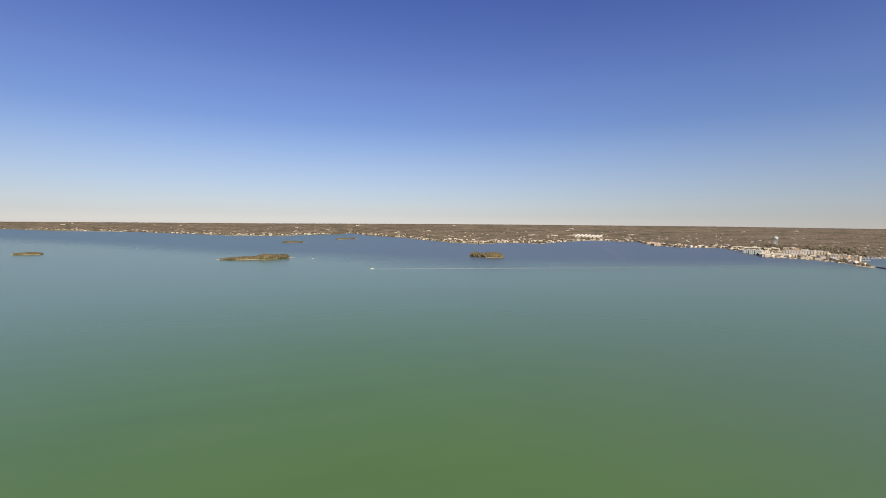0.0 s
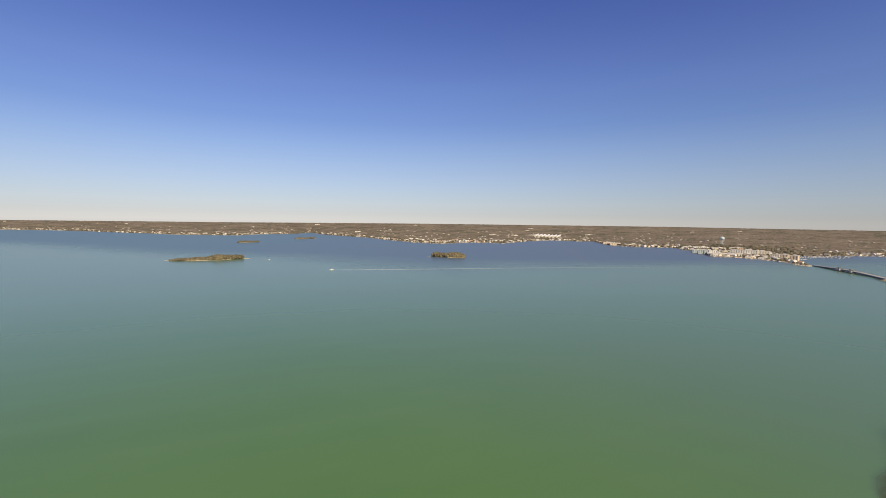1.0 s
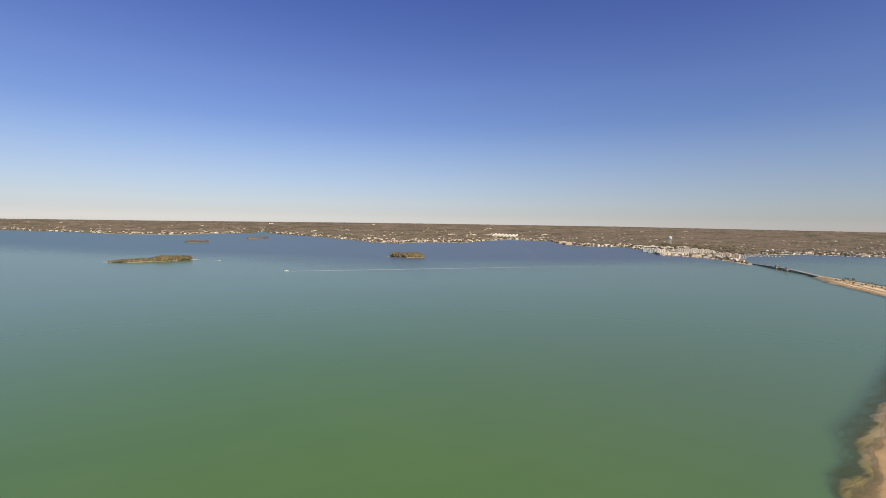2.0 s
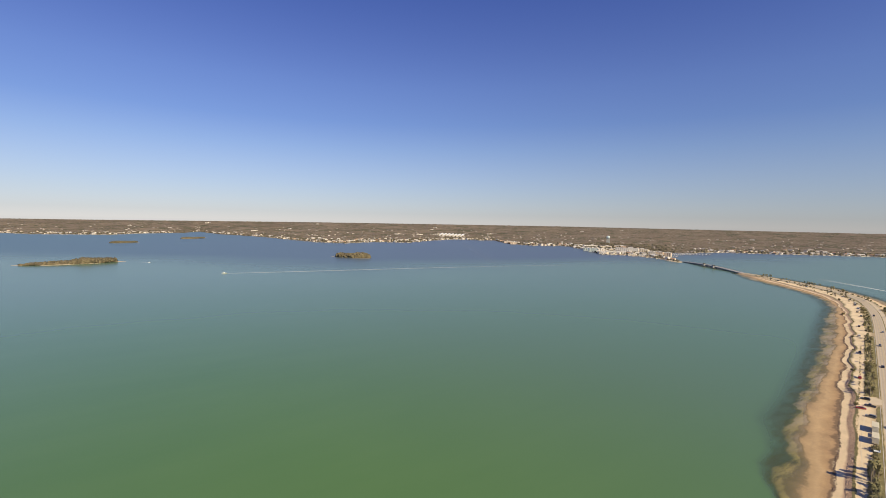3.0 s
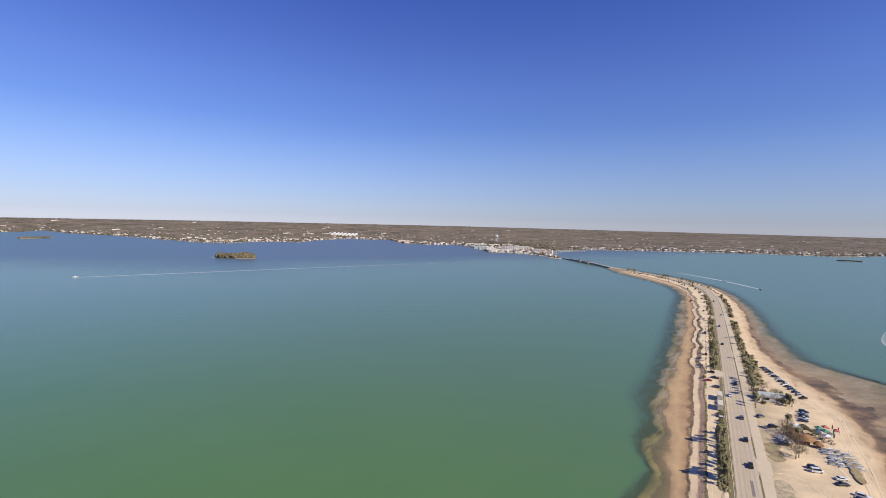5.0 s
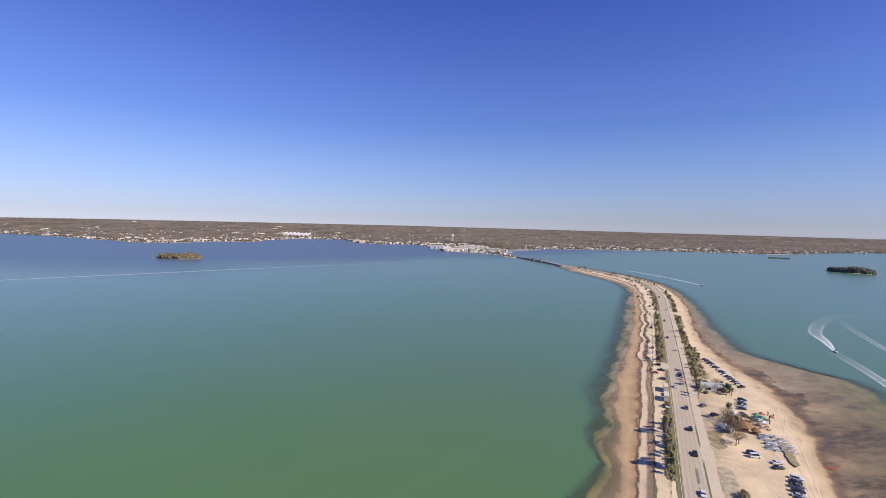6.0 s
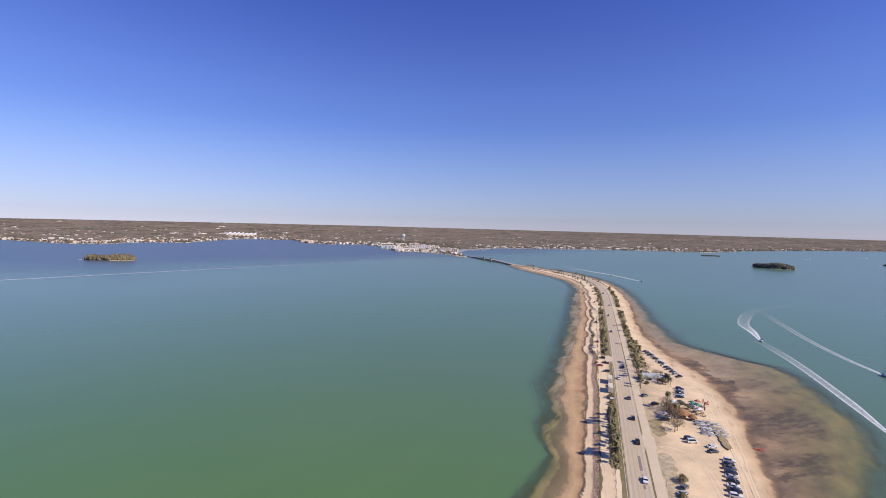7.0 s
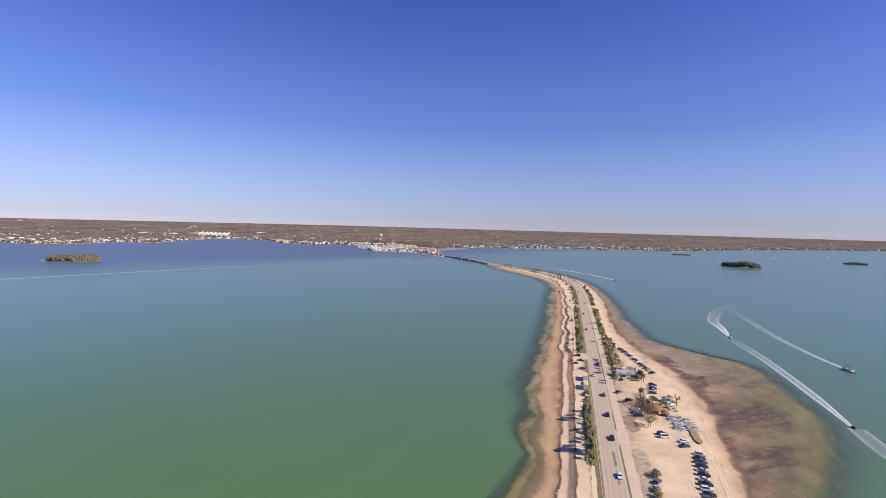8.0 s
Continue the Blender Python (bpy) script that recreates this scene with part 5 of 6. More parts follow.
for kind, colour, s, l, turn in (("van", "white", 56, 25.6, -70), ("suv", "navy", 59, 25.0, -72), ("sedan", "white", 54, 33.2, -65), ("sedan", "black", 49, 32.6, -65), ("suv", "black", 100, 15, -50),
                                 ("suv", "grey", 112, 10.8, -40), ("suv", "black", 79, 17.4, -70), ("sedan", "white", 83, 19.5, -70), ("suv", "grey", 12, 15.4, -30), ("sedan", "silver", 7.5, 14.2, -45),
                                 ("suv", "black", 187, -11.6, 80), ("sedan", "red", 166, -13.4, 95), ("suv", "grey", 153, -9.2, 85), ("pickup", "navy", 174, -9.4, 80), ("van", "black", 155, 17.5, 0),
                                 ("sedan", "silver", 161, 16.5, 20), ("suv", "red", 240, -14.5, 0), ("sedan", "grey", 331, -15.0, 0), ("suv", "white", 410, -16.0, 10), ("suv", "black", 470, -16, 0)):
    put_car(kind, colour, s, l, turn)
for i in range(16):  # scattered along the far sand strip
    s = 560 + i * 31 + R.uniform(-9, 9)
    put_car(kinds[i % 5], colours[(i * 3 + 2) % 8], s, -13.5 + R.uniform(-3, 1.5) if s < 1000 else -8.0, R.uniform(-30, 30))


# ---- beach bar, shelters and hire gear ----
M["hull_grey"] = paint("weathered_hull", (0.50, 0.53, 0.56), 0.5)


def picnic_table(s, l, turn):
    top = empty("picnic_table", at(s, l, turn=turn), "weathered wooden picnic table on sand", "table", "picnic tables at the bar")
    bm = bmesh.new()
    box(bm, 0.8, 1.9, 0.06, 0, 0, 0.72, bevel=0.01)
    part("tabletop", bm, M["timber"], top)
    for sx in (-0.72, 0.72):
        bm = bmesh.new()
        box(bm, 0.28, 1.9, 0.05, sx, 0, 0.42, bevel=0.01)
        part("bench", bm, M["timber"], top)
    for y in (-0.65, 0.65):
        bm = bmesh.new()
        box(bm, 1.5, 0.09, 0.07, 0, y, 0.36)
        box(bm, 0.09, 0.09, 0.74, -0.3, y, 0)
        box(bm, 0.09, 0.09, 0.74, 0.3, y, 0)
        part("leg", bm, M["timber"], top)


for k in range(9):
    picnic_table(93 + (k % 3) * 3.4 + R.uniform(-0.6, 0.6), 31.5 + (k // 3) * 2.8 + R.uniform(-0.6, 0.6), R.uniform(0, 180))

def thatch_hut(s, l, radius, height, turn, label):
    top = empty("thatched_hut", at(s, l, turn=turn), label, "hut", "thatched beach huts")
    bm = bmesh.new()
    rng = random.Random(int(s * 7))
    rings = []
    for r, z in ((1.0, 0.42), (0.97, 0.50), (0.62, 0.78), (0.12, 1.0), (0.02, 1.02)):
        rings.append([bm.verts.new((math.cos(a) * radius * r * rng.uniform(0.93, 1.05), math.sin(a) * radius * 0.8 * r * rng.uniform(0.93, 1.05), height * z)) for a in [i * math.tau / 20 for i in range(20)]])
    for a, b in zip(rings, rings[1:]):
        for i in range(20):
            bm.faces.new((a[i], a[(i + 1) % 20], b[(i + 1) % 20], b[i]))
    bm.faces.new(rings[-1])
    part("roof", bm, M["thatch"], top, "shaggy brown palm-thatch roof")
    for i in range(6):
        a = i * math.tau / 6 + 0.3
        bm = bmesh.new()
        bmesh.ops.create_cone(bm, cap_ends=True, segments=7, radius1=0.12, radius2=0.1, depth=height * 0.52, matrix=Matrix.Translation((math.cos(a) * radius * 0.8, math.sin(a) * radius * 0.64, height * 0.26)))
        part("post", bm, M["timber"], top)
    bm = bmesh.new()
    box(bm, radius * 0.9, 0.7, 1.05, 0, 0, 0, bevel=0.04)
    part("counter", bm, M["timber"], top)


thatch_hut(87, 26.2, 4.6, 4.6, 20, "large brown thatched beach bar hut on sand")
thatch_hut(84.5, 30.8, 2.3, 3.2, 0, "small round thatched hut beside the bar")
thatch_hut(92, 22.4, 3.0, 3.8, 70, "brown thatched hut under bare trees")


def canopy_tent(s, l, size, material, turn, label):
    top = empty("canopy_tent", at(s, l, turn=turn), label, "tent", "tents at the beach bar")
    bm = bmesh.new()
    h = size / 2
    low, mid = [bm.verts.new((x * h, y * h, 2.1)) for x, y in ((-1, -1), (1, -1), (1, 1), (-1, 1))], [bm.verts.new((x * h, y * h, 2.35)) for x, y in ((-1, -1), (1, -1), (1, 1), (-1, 1))]
    peak = bm.verts.new((0, 0, 3.3))
    for i in range(4):
        j = (i + 1) % 4
        bm.faces.new((low[i], low[j], mid[j], mid[i]))
        bm.faces.new((mid[i], mid[j], peak))
    part("canopy", bm, material, top)
    for x in (-1, 1):
        for y in (-1, 1):
            bm = bmesh.new()
            box(bm, 0.06, 0.06, 2.2, x * (h - 0.05), y * (h - 0.05), 0)
            part("leg", bm, M["white_metal"], top)


for s, l, size, m, turn, label in ((103, 24.5, 4.2, "canvas_white", 10, "white canvas canopy tent on sand"), (106, 34.5, 3.0, "canvas_green", 25, "green canvas canopy tent on sand"),
                                   (103, 36.5, 3.0, "canvas_green", 25, "green canvas canopy tent on sand"), (109, 37.5, 2.6, "canvas_red", 15, "red canvas canopy tent on sand"),
                                   (100, 33.0, 2.6, "canvas_blue", 5, "blue canvas canopy tent on sand"), (107, 41.5, 2.2, "canvas_red", 0, "small red canopy tent near the beach"),
                                   (104, 28.0, 3.6, "canvas_dark", 15, "dark green canvas canopy tent on sand"), (101, 28.8, 3.4, "canvas_dark", 10, "dark canvas canopy tent on sand"), (99.5, 31.5, 3.0, "canvas_dark", 30, "dark canvas canopy tent on sand"),
                                   (96.5, 36.0, 2.6, "canvas_white", 12, "small white canopy tent on sand"), (82.5, 17.5, 3.0, "canvas_white", 30, "white canvas canopy tent beside trees")):
    canopy_tent(s, l, size, M[m] if isinstance(m, str) else m, turn, label)


def flag(s, l, material, label):
    top = empty("feather_flag", at(s, l), label, "flag", "flags at the beach bar")
    bm = bmesh.new()
    bmesh.ops.create_cone(bm, cap_ends=True, segments=6, radius1=0.04, radius2=0.02, depth=3.3, matrix=Matrix.Translation((0, 0, 1.65)))
    part("pole", bm, M["white_metal"], top)
    bm = bmesh.new()
    pts = [(0.03, 0.8), (0.5, 0.95), (0.58, 2.5), (0.36, 3.1), (0.03, 3.25)]
    for o in (0.0, 0.02):
        bm.faces.new([bm.verts.new((x, o + 0.08 * math.sin(z * 2), z)) for x, z in pts])
    part("cloth", bm, material, top)


for s, l, m in ((110, 42.5, "canvas_red"), (112, 40.5, "canvas_red"), (104, 39.5, "canvas_green"), (99, 38.8, "canvas_blue")):
    flag(s, l, M[m], "tall coloured feather flag planted in the sand")


def catamaran(label, sail):
    top = empty("beach_catamaran", Matrix(), label, "catamaran", "hire boats on the beach")
    for sx in (-1.1, 1.1):
        bm = bmesh.new()
        rings = []
        for y, w, z0, z1 in ((-2.5, 0.12, 0.15, 0.45), (-1.5, 0.19, 0.02, 0.5), (0.5, 0.2, 0.0, 0.55), (1.8, 0.14, 0.08, 0.6), (2.6, 0.02, 0.42, 0.68)):
            rings.append([bm.verts.new((sx + w * a, y, z)) for a, z in ((-1, z1), (-0.7, (z0 + z1) / 2), (0, z0), (0.7, (z0 + z1) / 2), (1, z1))])
        for a, b in zip(rings, rings[1:]):
            for i in range(4):
                bm.faces.new((a[i], b[i], b[i + 1], a[i + 1]))
            bm.faces.new((a[4], b[4], b[0], a[0]))
        part("hull", bm, M["hull_grey"], top)
    bm = bmesh.new()
    box(bm, 2.1, 1.9, 0.05, 0, -0.4, 0.56)
    part("trampoline", bm, M["shingle"], top)
    bm = bmesh.new()
    bmesh.ops.create_cone(bm, cap_ends=True, segments=6, radius1=0.05, radius2=0.03, depth=4.4, matrix=Matrix.Translation((0, 0.6, 2.75)))
    part("mast", bm, M["white_metal"], top)
    bm = bmesh.new()
    bmesh.ops.create_cone(bm, cap_ends=True, segments=8, radius1=0.14, radius2=0.1, depth=2.4, matrix=Matrix.Translation((0, -0.7, 1.1)) @ Matrix.Rotation(math.pi / 2, 4, "X"))
    part("furled_sail", bm, M[sail], top)


    return top


cats = [catamaran("white beach catamaran with blue furled sail on sand", "canvas_blue"), catamaran("white beach catamaran with pale furled sail on sand", "canvas_white")]
spots = [(83 - (i // 4) * 4.6 + R.uniform(-0.8, 0.8), 32.4 + (i // 4) * 0.4 + (i % 4) * 2.7 + R.uniform(-0.4, 0.4)) for i in range(16)]
for i, (s, l) in enumerate(spots):
    m = at(s, l, turn=R.uniform(-85, -35))
    if i < 2:
        cats[i].matrix_basis = m
    else:
        copy_thing(cats[i % 2], m)


def kayak(s, l, material, turn, label):
    bm = bmesh.new()
    rings = []
    for y, w, z0, z1 in ((-1.8, 0.03, 0.22, 0.36), (-1.2, 0.26, 0.06, 0.32), (0, 0.37, 0.0, 0.28), (1.2, 0.26, 0.06, 0.32), (1.8, 0.03, 0.24, 0.38)):
        rings.append([bm.verts.new((w * a, y, z)) for a, z in ((-1, z1 - 0.08), (-0.6, z0), (0.6, z0), (1, z1 - 0.08), (0.5, z1), (-0.5, z1))])
    for a, b in zip(rings, rings[1:]):
        for i in range(6):
            bm.faces.new((a[i], b[i], b[(i + 1) % 6], a[(i + 1) % 6]))
    bm.faces.new(rings[0]), bm.faces.new(rings[-1][::-1])
    ob = part("kayak", bm, material, None)
    z = max(0.0, float(bed_height(np.array([float(s)]), np.array([float(l)]))[0]))
    ob.matrix_basis = at(s, l, z, turn)
    tagged(ob, label, "kayak", "kayaks on the beach")


kayak(63, 53.2, M["orange"], -75, "orange plastic kayak lying on wet sand")
kayak(62.2, 54.6, M["orange"], -60, "orange plastic kayak lying on wet sand")
for i in range(6):
    kayak(72 + i * 1.1, 33.6 + 0.2 * i, M[("canvas_blue", "canvas_white", "orange")[i % 3]], -70, "hire kayak lying on sand near the bar")


def hire_trailer(s, l, length, turn=0):
    top = empty("box_trailer", at(s, l, turn=turn), "tall cream box trailer parked on sand", "trailer", "trailers beside the road")
    bm = bmesh.new()
    box(bm, 2.6, length, 2.9, 0, 0, 0.6, bevel=0.08)
    part("body", bm, M["cream"], top)
    bm = bmesh.new()
    box(bm, 2.7, length + 0.1, 0.14, 0, 0, 3.42, bevel=0.04)
    part("roof", bm, M["cream"], top)
    for y in (-0.6, 0.6):
        for sx in (-1.1, 1.1):
            bm = bmesh.new()
            bmesh.ops.create_cone(bm, cap_ends=True, segments=10, radius1=0.36, radius2=0.36, depth=0.24, matrix=Matrix.Translation((sx, y, 0.36)) @ Matrix.Rotation(math.pi / 2, 4, "Y"))
            part("wheel", bm, M["tyre"], top)
    bm = bmesh.new()
    box(bm, 0.12, 1.5, 0.12, 0, length / 2 + 0.7, 0.5)
    part("drawbar", bm, M["steel"], top)
    bm = bmesh.new()
    box(bm, 0.05, 2.2, 1.1, 1.32, 0.3, 1.5)
    part("hatch", bm, M["timber"], top)


hire_trailer(131, -7.6, 8.5)
hire_trailer(114, -7.7, 8.5)


def open_trailer(s, l):
    top = empty("flat_trailer", at(s, l), "long white flatbed trailer parked on sand", "trailer", "trailers beside the road")
    bm = bmesh.new()
    box(bm, 2.4, 6.5, 0.18, 0, 0, 0.7, bevel=0.03)
    part("deck", bm, M["white_metal"], top)
    for sx in (-1.1, 1.1):
        bm = bmesh.new()
        box(bm, 0.08, 6.3, 0.4, sx, 0, 0.88)
        part("side_rail", bm, M["white_metal"], top)
        bm = bmesh.new()
        bmesh.ops.create_cone(bm, cap_ends=True, segments=10, radius1=0.34, radius2=0.34, depth=0.22, matrix=Matrix.Translation((sx * 1.05, -0.6, 0.34)) @ Matrix.Rotation(math.pi / 2, 4, "Y"))
        part("wheel", bm, M["tyre"], top)


open_trailer(102, -7.2)
open_trailer(122.5, -7.6)


def gabled(bm_wall, bm_roof, w, d, h, rise, over=0.5):
    """Walls w by d with a ridge along y, and a roof of two slabs."""
    box(bm_wall, w, d, h, 0, 0, -1.0)
    top = h - 1.0
    for y in (-d / 2, d / 2):
        bm_wall.faces.new([bm_wall.verts.new(p) for p in ((-w / 2, y, top), (w / 2, y, top), (0, y, top + rise))])
    for sx in (-1, 1):
        e = sx * (w / 2 + over)
        z = top - rise * over / (w / 2)
        q = [Vector((0, -d / 2 - over, top + rise)), Vector((0, d / 2 + over, top + rise)), Vector((e, d / 2 + over, z)), Vector((e, -d / 2 - over, z))]
        a = [bm_roof.verts.new(p + Vector((0, 0, 0.22))) for p in q]
        b = [bm_roof.verts.new(p) for p in q]
        bm_roof.faces.new(a), bm_roof.faces.new(b[::-1])
        for i in range(4):
            bm_roof.faces.new((a[i], b[i], b[(i + 1) % 4], a[(i + 1) % 4]))
    bmesh.ops.recalc_face_normals(bm_roof, faces=bm_roof.faces)


def small_house(name, m, w, d, h, rise, wall, roof, label, category, group="", doors=1, wide_windows=2):
    top = empty(name, m, label, category, group)
    a, b = bmesh.new(), bmesh.new()
    gabled(a, b, w, d, h, rise)
    part("wall", a, wall, top)
    part("roof", b, roof, top)
    for sx in (-1, 1):
        for k in range(wide_windows):
            y = (k + 0.5) / wide_windows * d - d / 2
            bm = bmesh.new()
            box(bm, 0.12, d / wide_windows * 0.5, 1.3, sx * (w / 2 + 0.03), y, 0.9)
            part("window", bm, M["glass"], top)
    for k in range(doors):
        bm = bmesh.new()
        box(bm, 1.0, 0.12, 2.05, -w / 4 + k * w / 2, -d / 2 - 0.03, 0.05)
        part("door", bm, M["timber"], top)
    return top


small_house("restroom_building", at(146, 18.5, turn=-78), 6.5, 12.5, 4.0, 1.5, M["stucco"], M["blue_roof"], "low white building with a blue-grey gabled roof", "building", doors=2)


# ---- bridge to the mainland ----
def build_bridge():
    top = empty("bascule_bridge", at(1275, 0, 0), "low dark steel and concrete bridge on rows of piles", "bridge", kind="structure")
    inv = top.matrix_basis.inverted()

    def rib(name, s0, s1, l0, l1, lift, thick, material):
        s = np.linspace(s0, s1, 24)
        rise = lambda q: 1.66 + 3.2 * np.sin(np.clip((q - SHORE_END) / (1440 - SHORE_END), 0, 1) * math.pi) ** 1.2 + lift
        rows = []
        for l, dz in ((l0, -thick), (l0, 0), (l1, 0), (l1, -thick)):
            x, y = along(s, np.full_like(s, l))
            rows.append(np.stack([x, y, rise(s) + dz], 1))
        v = np.stack(rows, 1).reshape(-1, 3)
        v = v @ np.array(inv.to_3x3()).T + np.array(inv.translation)
        return mesh_object(name, v, grid_faces(24, 4, wrap=True)[:, ::-1], material, top)

    rib("deck", SHORE_END - 2, 1442, -5.6, 5.6, 0.02, 0.9, M["concrete"])
    rib("parapet", SHORE_END, 1440, -5.7, -5.3, 0.35, 0.7, M["concrete"])
    rib("rail", SHORE_END, 1440, -5.6, -5.4, 1.25, 0.3, M["concrete"])
    rib("parapet", SHORE_END, 1440, 5.3, 5.7, 0.35, 0.7, M["concrete"])
    rib("rail", SHORE_END, 1440, 5.4, 5.6, 1.25, 0.3, M["concrete"])
    rib("bascule_span", 1248, 1290, -5.9, 5.9, -0.5, 2.2, M["steel"])
    rib("girder", SHORE_END, 1440, -5.5, -4.6, -0.8, 1.7, M["steel"])
    rib("girder", SHORE_END, 1440, 4.6, 5.5, -0.8, 1.7, M["steel"])
    for s in np.arange(SHORE_END + 6, 1440, 12.0):
        rise = 1.66 + 3.2 * math.sin((s - SHORE_END) / (1440 - SHORE_END) * math.pi) ** 1.2
        for l in (-4.4, 0, 4.4):
            bm = bmesh.new()
            box(bm, 0.7, 0.7, rise + 3.4 - 0.9, 0, 0, -3.4)
            p = part("pile", bm, M["concrete"], top)
            p.matrix_basis = inv @ at(s, l, 0)
        bm = bmesh.new()
        box(bm, 11, 0.9, 0.8, 0, 0, rise - 1.6)
        p = part("pile_cap", bm, M["concrete"], top)
        p.matrix_basis = inv @ at(s, 0, 0)
    for s, l in ((1243, -8.4), (1295, -8.4)):
        bm = bmesh.new()
        box(bm, 4.4, 6.0, 8.6, 0, 0, 0.0, bevel=0.1)
        p = part("tender_house", bm, M["concrete"], top)
        p.matrix_basis = inv @ at(s, l, 0)
        bm = bmesh.new()
        box(bm, 5.4, 7.0, 0.6, 0, 0, 8.6, bevel=0.15)
        q = part("roof", bm, M["shingle"], p)
        bm = bmesh.new()
        box(bm, 4.5, 6.1, 1.5, 0, 0, 6.6)
        q = part("window_band", bm, M["glass"], p)
        bm = bmesh.new()
        box(bm, 6.0, 26.0, 5.2, 0, 0, -3.4)
        p = part("fender", bm, M["timber"], top)
        p.matrix_basis = inv @ at(s, l * 0.95, 0)


build_bridge()


# ---- mainland town and houses ----
def on_land(az, r, turn=0.0):
    x, y = polar(az, r)
    z = float(land_height(np.array(az), np.array(r)))
    return Matrix.Translation((x, y, max(z, 1.2))) @ Matrix.Rotation(radians(-az + turn), 4, "Z")


def block(name, m, w, d, floors, wall, label, bays=6, roof="light_roof", storey=3.1, balcony=True, group="town buildings"):
    """A flat-roofed building of several storeys, its front towards -y."""
    top = empty(name, m, label, "building", group)
    h = floors * storey + 0.8
    bm = bmesh.new()
    box(bm, w, d, h + 2, 0, 0, -2)
    part("wall", bm, wall, top)
    bm = bmesh.new()
    box(bm, w + 0.6, d + 0.6, 0.7, 0, 0, h)
    box(bm, w * 0.22, d * 0.4, 2.6, w * 0.15, 0, h + 0.7)
    part("roof", bm, M[roof], top)
    shared = None
    for f in range(floors):
        for k in range(bays):
            x, z = (k + 0.5) / bays * w - w / 2, f * storey + 0.9
            if shared is None:
                bm = bmesh.new()
                box(bm, w / bays * 0.32, 0.16, 1.4)
                win = part("window", bm, M["glass"], top)
                shared = win.data
            else:
                win = new("window", shared)
                win.parent = top
            win.location = (x, -d / 2 - 0.05, z)
        if balcony:
            bm = bmesh.new()
            box(bm, w * 0.96, 1.3, 0.22, 0, -d / 2 - 0.7, f * storey + 0.45)
            box(bm, w * 0.96, 0.08, 0.35, 0, -d / 2 - 1.3, f * storey + 0.65)
            part("balcony", bm, M["white_metal"], top)
    return top


for az, r, w, d, fl, mat_name, turn, label in (
        (33.0, 2020, 30, 16, 3, "stucco_teal", 10, "teal and white waterfront condominium block"), (33.5, 1960, 26, 16, 4, "stucco_teal", 10, "teal glazed waterfront condominium tower"),
        (34.0, 1925, 24, 16, 4, "stucco_teal", 10, "teal glazed waterfront condominium tower"), (34.5, 1890, 26, 16, 4, "stucco", 10, "white waterfront condominium tower with balconies"),
        (35.4, 1835, 40, 18, 2, "stucco", 5, "low white waterfront restaurant building"), (36.6, 1860, 34, 18, 2, "stucco", 0, "low white shop building with flat roof"),
        (37.3, 1940, 80, 18, 5, "stucco", -6, "long white five-storey hotel building"), (38.6, 1960, 60, 18, 4, "stucco_warm", -6, "long cream four-storey hotel wing"),
        (39.9, 1800, 24, 16, 4, "stucco_warm", -12, "cream four-storey hotel tower"), (40.5, 1800, 30, 16, 4, "stucco_peach", -12, "peach four-storey hotel building"), (41.3, 1800, 30, 16, 4, "stucco_peach", -12, "peach four-storey hotel wing"),
        (35.0, 2180, 50, 24, 2, "stucco_warm", 14, "cream two-storey town building"), (33.4, 2260, 60, 24, 2, "stucco", 10, "white two-storey town building"), (36.6, 2230, 46, 22, 2, "stucco_peach", 0, "peach two-storey town building"),
        (32.2, 2330, 44, 20, 2, "stucco_warm", 10, "cream two-storey town building"), (24.0, 2560, 46, 20, 2, "stucco_peach", 0, "peach waterfront apartment block"), (24.6, 2450, 30, 18, 3, "stucco_peach", 0, "peach waterfront apartment block"),
        (38.9, 1770, 24, 14, 1, "stucco", 0, "low white waterfront building"), (37.8, 1790, 26, 14, 1, "stucco_warm", 4, "low cream waterfront building")):
    block("building", on_land(az, r, turn), w, d, fl, M[mat_name], label, bays=max(4, int(w / 7)), balcony=False)

rng_b = random.Random(77)
protos = []
for wall, roof, w, d, h, label in (("stucco", "shingle", 10, 13, 4.6, "white house with a grey shingle roof among trees"), ("stucco_warm", "light_roof", 11, 15, 5.0, "cream house with a pale roof among trees"),
                                   ("stucco", "light_roof", 11, 14, 6.2, "white two-storey house with a pale roof"), ("stucco_warm", "tile", 10, 13, 4.6, "cream house with a terracotta roof among trees"),
                                   ("stucco_warm", "shingle", 12, 17, 6.0, "large cream house with a grey roof")):
    protos.append(small_house("house", Matrix(), w, d, h, 2.6, M[wall], M[roof], label, "house", "houses along the mainland shore"))
placed = 0
for a0, a1, n, deep in ((-42, -24, 30, 260), (-24, -14, 26, 200), (-10, 0, 18, 160), (0, 14.5, 58, 260), (14.5, 22, 12, 120), (22.5, 33, 34, 180), (32.4, 34.2, 16, 260), (34.2, 36.4, 40, 300), (39.6, 41.0, 7, 120), (36.4, 39.6, 34, 420), (43.6, 60, 40, 260), (60, 72, 22, 240), (72, 86, 12, 260)):
    for k in range(n):
        az = a0 + (a1 - a0) * (k + rng_b.random()) / n
        sh = float(shore_at(az))
        m = on_land(az, sh + (42 if 36.2 < az < 43 else 16) + deep * rng_b.random() ** 1.7, rng_b.uniform(-40, 40) + (90 if rng_b.random() < 0.6 else 0))
        if placed < len(protos):
            protos[placed].matrix_basis = m
        else:
            copy_thing(protos[rng_b.randrange(len(protos))], m)
        placed += 1

